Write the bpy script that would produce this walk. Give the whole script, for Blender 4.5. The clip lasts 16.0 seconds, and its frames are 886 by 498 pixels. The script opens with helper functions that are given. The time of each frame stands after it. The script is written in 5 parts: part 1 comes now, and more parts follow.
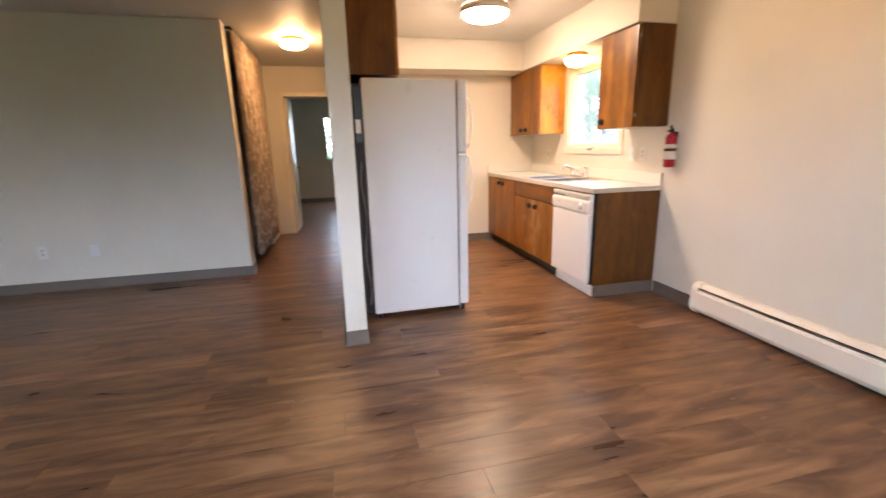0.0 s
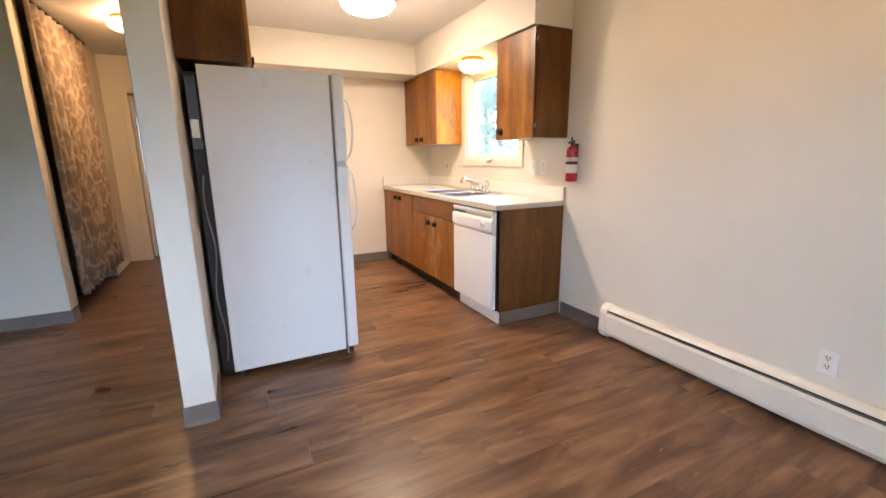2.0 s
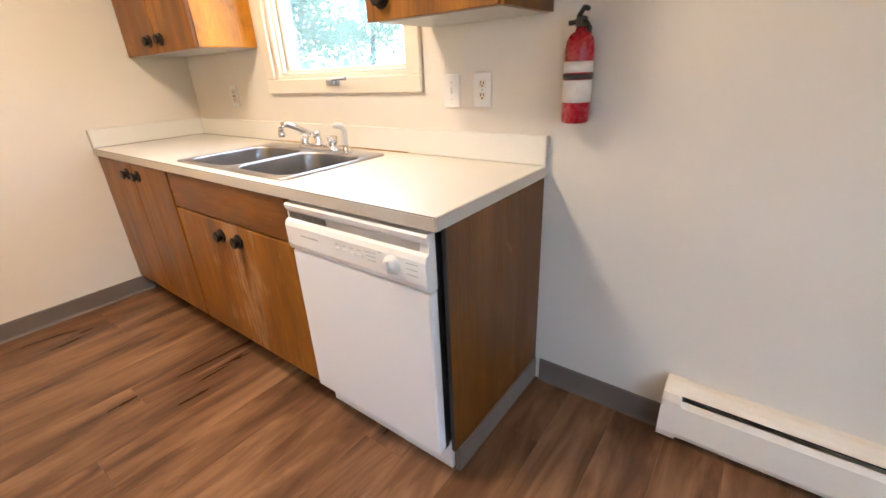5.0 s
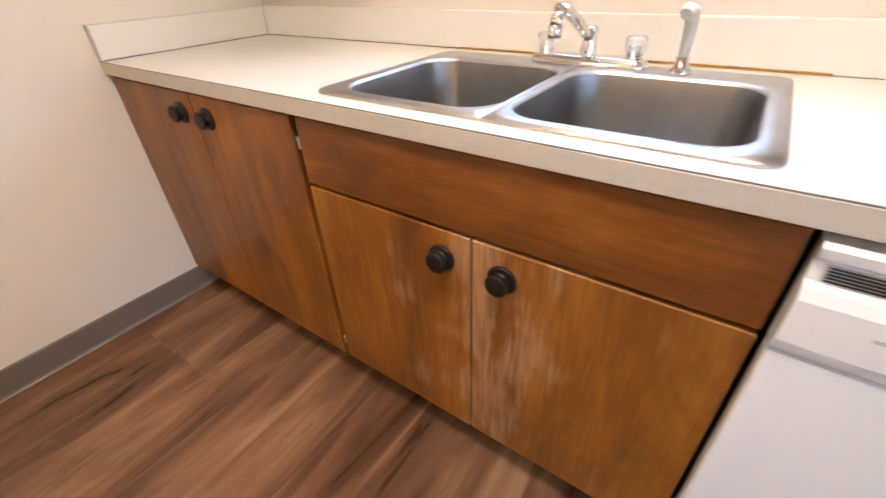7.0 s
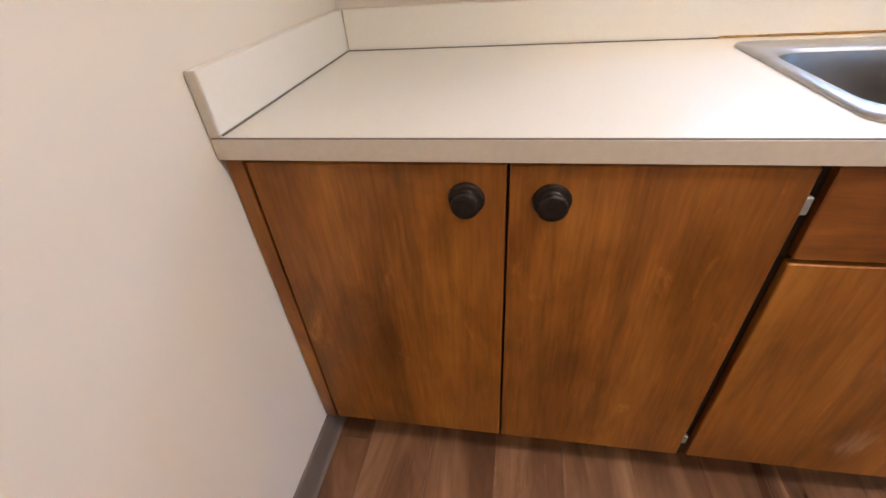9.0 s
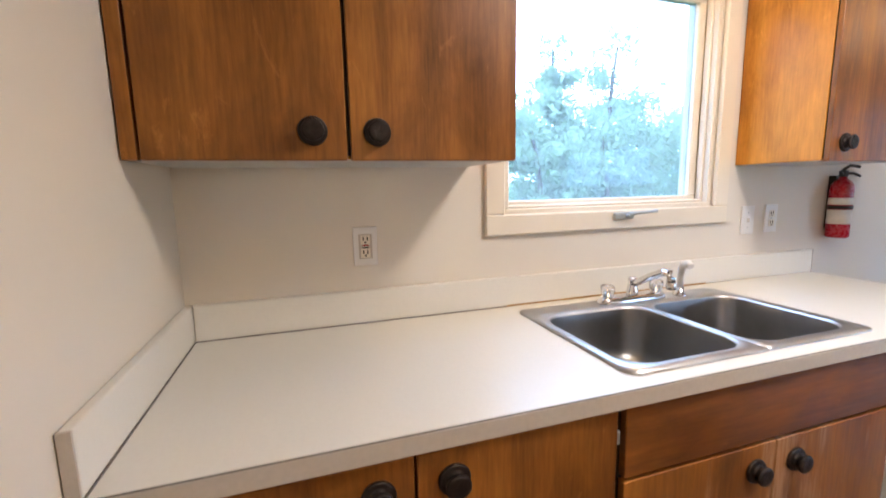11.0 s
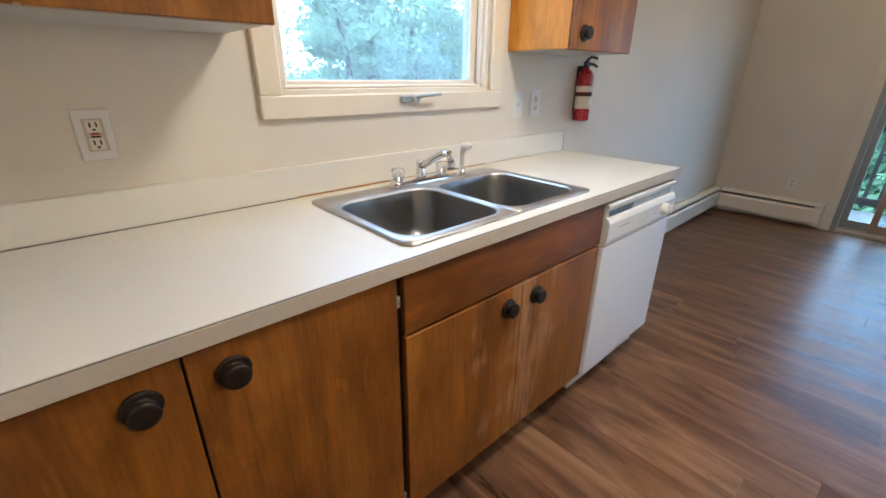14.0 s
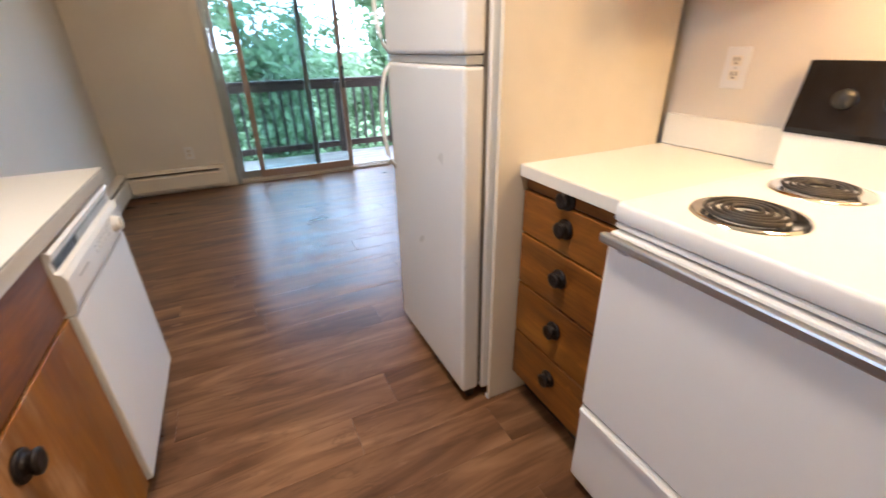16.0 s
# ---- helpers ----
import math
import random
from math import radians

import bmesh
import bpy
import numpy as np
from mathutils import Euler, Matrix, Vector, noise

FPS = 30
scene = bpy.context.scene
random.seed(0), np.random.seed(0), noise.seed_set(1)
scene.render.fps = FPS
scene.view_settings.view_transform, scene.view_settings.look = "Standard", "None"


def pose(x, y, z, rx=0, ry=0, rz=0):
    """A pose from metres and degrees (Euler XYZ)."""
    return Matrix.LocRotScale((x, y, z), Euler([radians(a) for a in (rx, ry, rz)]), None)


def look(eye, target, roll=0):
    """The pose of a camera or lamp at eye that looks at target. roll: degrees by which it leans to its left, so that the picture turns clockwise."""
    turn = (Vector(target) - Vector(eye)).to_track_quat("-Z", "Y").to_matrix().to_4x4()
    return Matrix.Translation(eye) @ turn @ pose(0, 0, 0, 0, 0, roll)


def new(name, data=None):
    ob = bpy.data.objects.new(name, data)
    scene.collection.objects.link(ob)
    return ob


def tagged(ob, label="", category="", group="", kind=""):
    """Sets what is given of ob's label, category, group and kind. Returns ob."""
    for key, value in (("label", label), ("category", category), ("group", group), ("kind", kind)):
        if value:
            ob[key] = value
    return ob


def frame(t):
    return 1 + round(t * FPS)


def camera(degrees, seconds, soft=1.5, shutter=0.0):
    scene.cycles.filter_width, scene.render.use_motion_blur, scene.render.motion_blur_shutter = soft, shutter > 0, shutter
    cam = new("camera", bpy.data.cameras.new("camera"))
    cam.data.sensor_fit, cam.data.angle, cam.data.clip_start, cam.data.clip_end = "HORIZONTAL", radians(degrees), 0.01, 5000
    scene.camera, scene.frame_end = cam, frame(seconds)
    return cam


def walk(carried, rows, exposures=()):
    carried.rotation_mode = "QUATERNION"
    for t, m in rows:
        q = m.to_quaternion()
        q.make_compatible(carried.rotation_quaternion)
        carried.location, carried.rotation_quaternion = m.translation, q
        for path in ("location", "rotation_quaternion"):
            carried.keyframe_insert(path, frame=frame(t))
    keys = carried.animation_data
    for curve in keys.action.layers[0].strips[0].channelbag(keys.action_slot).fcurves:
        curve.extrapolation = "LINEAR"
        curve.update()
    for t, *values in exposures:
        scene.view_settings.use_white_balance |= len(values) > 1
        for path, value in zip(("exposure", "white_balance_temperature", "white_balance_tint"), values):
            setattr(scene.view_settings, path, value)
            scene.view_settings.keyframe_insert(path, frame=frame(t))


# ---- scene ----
cam = camera(93.0, 16.0, shutter=0.2)
PATH = [
    (0, (-2.556, -5.387, 1.256), (-2.105, -3.496, 0.785), -1.4),
    (0.5, (-2.528, -5.381, 1.258), (-1.424, -3.786, 0.772), 0.6),
    (1, (-2.51, -5.315, 1.253), (-1.108, -3.968, 0.782), 0.0),
    (1.5, (-2.434, -5.114, 1.197), (-1.431, -3.473, 0.648), 0.6),
    (2, (-2.275, -4.919, 1.256), (-1.407, -3.17, 0.823), -0.7),
    (2.5, (-2.148, -4.722, 1.3), (-1.272, -2.954, 0.971), -1.3),
    (3, (-1.939, -4.471, 1.287), (-0.896, -2.803, 0.925), -3.2),
    (3.5, (-1.746, -4.223, 1.304), (-0.67, -2.589, 0.89), -2.2),
    (3.7, (-1.695, -4.062, 1.3), (-0.498, -2.521, 0.861), -1.2),
    (5.8, (-1.219, -2.551, 1.148), (0.206, -1.611, 0.106), 0.5),
    (6, (-1.2, -2.446, 1.13), (0.196, -1.55, 0.013), 1.4),
    (6.5, (-1.195, -2.066, 1.128), (0.186, -1.218, -0.045), 0.0),
    (7, (-1.18, -1.707, 1.125), (0.153, -0.727, 0.0), -2.6),
    (7.5, (-1.207, -1.343, 1.106), (0.096, -0.367, -0.056), 1.1),
    (8, (-1.24, -1.03, 1.14), (0.293, -0.354, 0.047), 2.0),
    (8.2, (-1.213, -0.886, 1.13), (0.302, -0.217, 0.009), -1.8),
    (10.3, (-1.222, -0.323, 1.232), (0.44, -0.881, 0.27), 1.8),
    (10.5, (-1.238, -0.326, 1.254), (0.483, -0.96, 0.454), 1.2),
    (11, (-1.263, -0.326, 1.313), (0.62, -0.935, 1.022), -1.1),
    (11.5, (-1.262, -0.329, 1.343), (0.625, -0.993, 1.347), -1.7),
    (12, (-1.261, -0.341, 1.349), (0.497, -1.296, 1.378), -1.3),
    (12.5, (-1.273, -0.367, 1.342), (0.308, -1.59, 1.284), -0.4),
    (13, (-1.289, -0.396, 1.328), (0.166, -1.738, 1.041), 0.1),
    (13.5, (-1.309, -0.392, 1.292), (0.127, -1.645, 0.688), 0.1),
    (14, (-1.305, -0.415, 1.278), (0.065, -1.658, 0.515), 0.5),
    (14.5, (-1.219, -0.49, 1.24), (-0.07, -1.94, 0.479), 3.8),
    (15, (-1.062, -0.516, 1.244), (-0.381, -2.232, 0.475), 0.8),
    (15.5, (-1.06, -0.654, 1.243), (-1.075, -2.5, 0.476), -0.9),
    (16, (-1.058, -0.695, 1.25), (-1.836, -2.323, 0.386), -1.1),
]
EXPOSURES = [(0.0, 1.4, 7200, 27), (2.0, 1.35, 6500, 21), (3.5, 1.1, 6200, 16), (6.0, 1.2, 6300, 18), (7.0, 1.15, 5700, 18), (8.0, 1.05, 5400, 18),
             (10.5, 0.9, 5500, 18), (11.5, 0.6, 5300, 16), (12.5, 0.48, 5300, 14), (14.0, 0.6, 5300, 10), (15.5, 0.65, 5900, 14), (16.0, 0.75, 6000, 16)]
walk(cam, [(r[0], look(*r[1:])) for r in PATH], EXPOSURES)

# ---- world and sun: bright overcast daylight ----
world = bpy.data.worlds.new("sky")
scene.world = world
world.use_nodes = True
wn = world.node_tree
wn.nodes.clear()
w_out = wn.nodes.new("ShaderNodeOutputWorld")
w_bg = wn.nodes.new("ShaderNodeBackground")
w_sky = wn.nodes.new("ShaderNodeTexSky")
w_sky.sky_type = "NISHITA"
w_sky.sun_disc = False
w_sky.sun_elevation = radians(48)
w_sky.sun_rotation = radians(320)
w_sky.air_density, w_sky.dust_density, w_sky.ozone_density = 1.0, 4.0, 1.0
w_mix = wn.nodes.new("ShaderNodeMix")
w_mix.data_type = "RGBA"
w_mix.inputs[0].default_value = 0.8
w_mix.inputs[7].default_value = (78.0, 95.0, 122.0, 1)
wn.links.new(w_sky.outputs[0], w_mix.inputs[6])
wn.links.new(w_mix.outputs[2], w_bg.inputs[0])
wn.links.new(w_bg.outputs[0], w_out.inputs[0])
w_bg.inputs[1].default_value = 0.105
sun = new("sun", bpy.data.lights.new("sun", "SUN"))
sun.data.energy, sun.data.angle, sun.data.color = 1.2, radians(12), (1.0, 0.96, 0.9)
sun.matrix_world = look((-6, 7, 15), (0, 0, 0))

KITCHEN_LAMP, SOFFIT_LAMP, HALL_LAMP, CAGE_BULB, HOOD_LAMP = 51.0, 12.0, 40.0, 190.0, 98.0


# ---- materials ----
def mat_base(name, colour, rough=0.5, metal=0.0, spec=0.5):
    m = bpy.data.materials.new(name)
    m.use_nodes = True
    b = m.node_tree.nodes["Principled BSDF"]
    b.inputs["Base Color"].default_value = (*colour, 1)
    b.inputs["Roughness"].default_value = rough
    b.inputs["Metallic"].default_value = metal
    b.inputs["Specular IOR Level"].default_value = spec
    return m, m.node_tree, b


def coords(nt, scale=(1, 1, 1), use_random=False):
    tc = nt.nodes.new("ShaderNodeTexCoord")
    mp = nt.nodes.new("ShaderNodeMapping")
    mp.inputs["Scale"].default_value = scale
    src = tc.outputs["Object"]
    if use_random:
        info = nt.nodes.new("ShaderNodeObjectInfo")
        mul = nt.nodes.new("ShaderNodeMath")
        mul.operation = "MULTIPLY"
        mul.inputs[1].default_value = 57.0
        add = nt.nodes.new("ShaderNodeVectorMath")
        nt.links.new(info.outputs["Random"], mul.inputs[0])
        nt.links.new(src, add.inputs[0])
        nt.links.new(mul.outputs[0], add.inputs[1])
        src = add.outputs[0]
    nt.links.new(src, mp.inputs[0])
    return mp.outputs[0]


def noise_tex(nt, vec, scale, detail=4.0, rough=0.55, distort=0.0):
    n = nt.nodes.new("ShaderNodeTexNoise")
    n.inputs["Scale"].default_value = scale
    n.inputs["Detail"].default_value = detail
    n.inputs["Roughness"].default_value = rough
    n.inputs["Distortion"].default_value = distort
    nt.links.new(vec, n.inputs["Vector"])
    return n.outputs["Fac"]


def ramp(nt, fac, stops):
    r = nt.nodes.new("ShaderNodeValToRGB")
    e = r.color_ramp.elements
    e[0].position, e[0].color = stops[0][0], (*stops[0][1], 1)
    e[1].position, e[1].color = stops[-1][0], (*stops[-1][1], 1)
    for p, c in stops[1:-1]:
        k = e.new(p)
        k.color = (*c, 1)
    nt.links.new(fac, r.inputs[0])
    return r.outputs[0]


def mixc(nt, fac, a, b, mode="MIX"):
    m = nt.nodes.new("ShaderNodeMix")
    m.data_type, m.blend_type = "RGBA", mode
    for sock, v in ((m.inputs[0], fac), (m.inputs[6], a), (m.inputs[7], b)):
        if isinstance(v, (int, float)):
            sock.default_value = v
        elif isinstance(v, tuple):
            sock.default_value = (*v, 1)
        else:
            nt.links.new(v, sock)
    return m.outputs[2]


def bump(nt, b, height, strength=0.2, dist=0.002):
    n = nt.nodes.new("ShaderNodeBump")
    n.inputs["Strength"].default_value = strength
    n.inputs["Distance"].default_value = dist
    nt.links.new(height, n.inputs["Height"])
    nt.links.new(n.outputs[0], b.inputs["Normal"])


def rough_vary(nt, b, fac, lo, hi):
    r = nt.nodes.new("ShaderNodeMapRange")
    r.inputs["From Min"].default_value, r.inputs["From Max"].default_value = 0.3, 0.7
    r.inputs["To Min"].default_value, r.inputs["To Max"].default_value = lo, hi
    nt.links.new(fac, r.inputs[0])
    nt.links.new(r.outputs[0], b.inputs["Roughness"])


def plain(name, colour, rough=0.5, metal=0.0, vary=0.08, scale=6.0, bump_s=0.0, bump_scale=180.0, spec=0.5):
    """A painted or moulded surface with faint stains and optional fine relief."""
    m, nt, b = mat_base(name, colour, rough, metal, spec)
    v = coords(nt)
    f = noise_tex(nt, v, scale, 5)
    lo = tuple(c * (1 - vary) for c in colour)
    hi = tuple(min(1, c * (1 + vary * 0.6)) for c in colour)
    nt.links.new(ramp(nt, f, [(0.3, lo), (0.7, hi)]), b.inputs["Base Color"])
    rough_vary(nt, b, noise_tex(nt, v, scale * 4), max(0.02, rough - 0.06), min(1, rough + 0.06))
    if bump_s:
        bump(nt, b, noise_tex(nt, v, bump_scale, 3), bump_s)
    return m


def wood(name, dark, mid, light, axis="z", rough=0.38, worn=0.0, scale=1.0):
    """Stained plywood with grain along one axis, blotches, and bleached drips where worn."""
    m, nt, b = mat_base(name, mid, rough, 0.0, 0.36)
    st = {"x": (0.7, 9, 9), "y": (9, 0.7, 9), "z": (9, 9, 0.7)}[axis]
    st = tuple(k * scale for k in st)
    v = coords(nt, st, True)
    broad = noise_tex(nt, v, 1.1, 3, 0.5, 0.7)
    fine = noise_tex(nt, coords(nt, tuple(k * 9 for k in st), True), 1.6, 4)
    blot = noise_tex(nt, coords(nt, tuple(1.0 if k > 3 else 0.45 for k in st), True), 8.0, 6, 0.65, 0.5)
    c = ramp(nt, broad, [(0.28, dark), (0.5, mid), (0.74, light)])
    c = mixc(nt, 0.35, c, ramp(nt, fine, [(0.3, tuple(k * 0.55 for k in mid)), (0.7, light)]), "MIX")
    c = mixc(nt, 0.75, c, ramp(nt, blot, [(0.30, (0.5, 0.43, 0.38)), (0.5, (0.98, 0.96, 0.94)), (0.7, (1.3, 1.3, 1.28))]), "MULTIPLY")
    cloud = noise_tex(nt, coords(nt, tuple(1.0 if k > 3 else 0.6 for k in st), True), 3.1, 3, 0.5, 0.8)
    c = mixc(nt, 0.6, c, ramp(nt, cloud, [(0.33, (0.6, 0.52, 0.46)), (0.66, (1.15, 1.15, 1.15))]), "MULTIPLY")
    scuff = ramp(nt, noise_tex(nt, coords(nt, tuple(5.0 if k > 3 else 2.2 for k in st), True), 2.6, 6, 0.7, 0.9),
                 [(0.62, (0, 0, 0)), (0.74, (0.32, 0.32, 0.32))])
    c = mixc(nt, scuff, c, tuple(min(1, k * 1.7 + 0.03) for k in light))
    if worn:
        sm = {"x": (3, 22, 22), "y": (22, 3, 22), "z": (22, 22, 3)}[axis]
        drip = noise_tex(nt, coords(nt, sm), 0.75, 5, 0.6, 0.4)
        patch = noise_tex(nt, coords(nt), 5.5, 2)
        mul = nt.nodes.new("ShaderNodeMath")
        mul.operation = "MULTIPLY"
        nt.links.new(drip, mul.inputs[0])
        nt.links.new(patch, mul.inputs[1])
        sep = nt.nodes.new("ShaderNodeSeparateXYZ")
        tc = nt.nodes.new("ShaderNodeTexCoord")
        nt.links.new(tc.outputs["Object"], sep.inputs[0])
        away = nt.nodes.new("ShaderNodeMath")
        away.operation = "ABSOLUTE"
        nt.links.new(sep.outputs[1], away.inputs[0])
        near = nt.nodes.new("ShaderNodeMapRange")
        near.inputs["From Min"].default_value, near.inputs["From Max"].default_value = 0.02, 0.30
        near.inputs["To Min"].default_value, near.inputs["To Max"].default_value = 1.38, 0.68
        nt.links.new(away.outputs[0], near.inputs[0])
        both = nt.nodes.new("ShaderNodeMath")
        both.operation = "MULTIPLY"
        nt.links.new(mul.outputs[0], both.inputs[0])
        nt.links.new(near.outputs[0], both.inputs[1])
        mask = ramp(nt, both.outputs[0], [(0.285, (0, 0, 0)), (0.345, (worn * 0.6,) * 3), (0.43, (worn, worn, worn))])
        grain = ramp(nt, fine, [(0.38, (0.35, 0.35, 0.35)), (0.62, (1, 1, 1))])
        c = mixc(nt, mixc(nt, 1.0, mask, grain, "MULTIPLY"), c, (0.40, 0.235, 0.12))
    nt.links.new(c, b.inputs["Base Color"])
    rough_vary(nt, b, blot, rough - 0.08, rough + 0.14)
    bump(nt, b, fine, 0.08, 0.001)
    return m


def floor_vinyl():
    """Rustic wood-look vinyl: broad tan and brown streaks along x, thin dark bark-like cracks, a tint of its own for each plank."""
    m, nt, b = mat_base("vinyl_plank", (0.14, 0.07, 0.035), 0.4, 0.0, 0.3)
    info = nt.nodes.new("ShaderNodeObjectInfo")
    broad = noise_tex(nt, coords(nt, (0.85, 4.6, 1.0), True), 1.9, 4, 0.55, 0.9)
    fine = noise_tex(nt, coords(nt, (2.5, 40, 1), True), 1.6, 5, 0.65, 0.4)
    ridge = noise_tex(nt, coords(nt, (1.1, 7.0, 1), True), 1.5, 5, 0.6, 1.1)
    c = ramp(nt, broad, [(0.30, (0.048, 0.022, 0.012)), (0.44, (0.128, 0.061, 0.030)), (0.57, (0.215, 0.112, 0.056)), (0.72, (0.32, 0.182, 0.098))])
    c = mixc(nt, 0.16, c, ramp(nt, fine, [(0.3, (0.055, 0.027, 0.016)), (0.7, (0.235, 0.125, 0.07))]))
    crack = ramp(nt, ridge, [(0.465, (0, 0, 0)), (0.495, (0.3, 0.3, 0.3)), (0.525, (0, 0, 0))])
    patch = ramp(nt, noise_tex(nt, coords(nt, (1.5, 3, 1), True), 2.2, 2), [(0.48, (0, 0, 0)), (0.62, (1, 1, 1))])
    c = mixc(nt, mixc(nt, 1.0, crack, patch, "MULTIPLY"), c, (0.032, 0.014, 0.008))
    fleck = ramp(nt, noise_tex(nt, coords(nt, (6, 22, 1), True), 1.5, 3), [(0.66, (0, 0, 0)), (0.76, (0.55, 0.55, 0.55))])
    c = mixc(nt, fleck, c, (0.30, 0.17, 0.10))
    tint = ramp(nt, info.outputs["Random"], [(0.0, (0.9, 0.89, 0.88)), (1.0, (1.05, 1.04, 1.03))])
    c = mixc(nt, 1.0, c, tint, "MULTIPLY")
    nt.links.new(c, b.inputs["Base Color"])
    rough_vary(nt, b, broad, 0.27, 0.40)
    bump(nt, b, fine, 0.12, 0.001)
    return m


def steel(name, rough=0.28, axis=(1, 60, 1), tone=0.55):
    m, nt, b = mat_base(name, (tone, tone, tone * 1.0), rough, 1.0)
    f = noise_tex(nt, coords(nt, axis), 4, 3)
    rough_vary(nt, b, f, rough - 0.05, rough + 0.1)
    nt.links.new(ramp(nt, noise_tex(nt, coords(nt), 9), [(0.3, (tone * 0.85,) * 3), (0.7, (tone * 1.1,) * 3)]), b.inputs["Base Color"])
    return m


def emitter(name, colour, strength):
    m, nt, b = mat_base(name, (0.9, 0.88, 0.82), 0.4)
    b.inputs["Emission Color"].default_value = (*colour, 1)
    b.inputs["Emission Strength"].default_value = strength
    return m


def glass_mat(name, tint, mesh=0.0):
    """Thin pane: lets light through with a tint, with a faint mirror gloss; mesh lays a pale haze over the view."""
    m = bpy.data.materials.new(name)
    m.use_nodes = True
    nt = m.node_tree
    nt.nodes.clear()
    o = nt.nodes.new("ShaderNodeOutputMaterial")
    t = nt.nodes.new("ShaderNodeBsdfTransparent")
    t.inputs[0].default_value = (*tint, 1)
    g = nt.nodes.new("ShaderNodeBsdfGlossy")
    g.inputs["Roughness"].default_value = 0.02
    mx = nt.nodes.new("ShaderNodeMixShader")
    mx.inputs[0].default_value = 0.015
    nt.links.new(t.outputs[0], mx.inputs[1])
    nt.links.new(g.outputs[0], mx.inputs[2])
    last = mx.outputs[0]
    # pale translucent share painted as haze over the view
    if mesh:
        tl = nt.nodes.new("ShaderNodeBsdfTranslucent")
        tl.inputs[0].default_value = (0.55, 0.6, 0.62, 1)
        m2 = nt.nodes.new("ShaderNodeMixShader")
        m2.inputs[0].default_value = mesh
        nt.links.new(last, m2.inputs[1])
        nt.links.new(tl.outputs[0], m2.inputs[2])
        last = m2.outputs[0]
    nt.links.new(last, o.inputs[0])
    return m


def curtain_mat():
    m, nt, b = mat_base("curtain_fabric", (0.34, 0.25, 0.18), 0.9)
    vo = nt.nodes.new("ShaderNodeTexVoronoi")
    vo.feature = "DISTANCE_TO_EDGE"
    vo.inputs["Scale"].default_value = 7.0
    nt.links.new(coords(nt, (1, 1.0, 0.8)), vo.inputs["Vector"])
    f = noise_tex(nt, coords(nt), 11, 3, 0.6, 1.2)
    c = ramp(nt, vo.outputs["Distance"], [(0.01, (0.42, 0.34, 0.26)), (0.12, (0.22, 0.155, 0.11))])
    c = mixc(nt, 0.3, c, ramp(nt, f, [(0.42, (0.16, 0.11, 0.075)), (0.58, (0.36, 0.28, 0.21))]))
    nt.links.new(c, b.inputs["Base Color"])
    bump(nt, b, noise_tex(nt, coords(nt), 400, 2), 0.2)
    return m


def leaf_mat(name, a, c2):
    m, nt, b = mat_base(name, a, 0.55)
    geo = nt.nodes.new("ShaderNodeNewGeometry")
    nt.links.new(ramp(nt, geo.outputs["Random Per Island"], [(0.0, a), (1.0, c2)]), b.inputs["Base Color"])
    b.inputs["Transmission Weight"].default_value = 0.0
    nt_t = nt.nodes.new("ShaderNodeBsdfTranslucent")
    nt_t.inputs[0].default_value = (*[min(1, k * 1.6) for k in c2], 1)
    mx = nt.nodes.new("ShaderNodeMixShader")
    mx.inputs[0].default_value = 0.35
    o = nt.nodes["Material Output"]
    nt.links.new(b.outputs[0], mx.inputs[1])
    nt.links.new(nt_t.outputs[0], mx.inputs[2])
    nt.links.new(mx.outputs[0], o.inputs[0])
    return m


M_WALL = plain("wall_paint", (0.64, 0.592, 0.51), 0.62, 0, 0.04, 2.0, 0.12, 130)
M_CEIL = plain("ceiling_paint", (0.64, 0.62, 0.585), 0.5, 0, 0.04, 2.0, 0.35, 60)
M_TRIM = plain("cream_trim", (0.68, 0.62, 0.51), 0.4, 0, 0.06, 5)
M_BASE = plain("grey_vinyl_base", (0.14, 0.113, 0.092), 0.5, 0, 0.1, 5)
M_FLOOR = floor_vinyl()
M_SUB = plain("subfloor", (0.05, 0.03, 0.02), 0.8)
M_WOOD = wood("stained_plywood", (0.094, 0.029, 0.0045), (0.22, 0.079, 0.009), (0.35, 0.146, 0.018), "z", 0.36, 0.0)
M_WORN = wood("worn_plywood", (0.094, 0.029, 0.0045), (0.22, 0.079, 0.009), (0.35, 0.146, 0.018), "z", 0.4, 0.78)
M_WOODH = wood("stained_plywood_across", (0.072, 0.021, 0.004), (0.17, 0.056, 0.007), (0.28, 0.108, 0.014), "y", 0.36, 0.0)
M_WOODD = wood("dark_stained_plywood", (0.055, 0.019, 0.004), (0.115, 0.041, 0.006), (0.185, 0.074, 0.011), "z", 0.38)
# Orange of the lamplight on cabinet sides is mixed into this wood colour.
M_WOODLIT = wood("lamplit_plywood_side", (0.42, 0.165, 0.012), (0.54, 0.23, 0.018), (0.6, 0.28, 0.03), "z", 0.32)
# Near-black: shade of cabinet gaps and toe kicks as colour; also the black condenser.
M_DARK = plain("gap_shade_and_black", (0.009, 0.005, 0.003), 0.6, 0, 0.2)
M_COUNTER = plain("laminate_worktop", (0.65, 0.63, 0.57), 0.36, 0, 0.02, 110)
M_EDGE = plain("laminate_edge", (0.46, 0.42, 0.36), 0.45, 0, 0.05, 90)
M_KNOB = plain("blackened_bronze", (0.022, 0.016, 0.014), 0.42, 0.6, 0.4, 90, 0.7, 260)
M_WHITE = plain("white_enamel", (0.70, 0.70, 0.695), 0.4, 0, 0.012, 1.5)
M_FRIDGE = plain("fridge_enamel", (0.66, 0.66, 0.65), 0.33, 0, 0.008, 2, 0.05, 420)
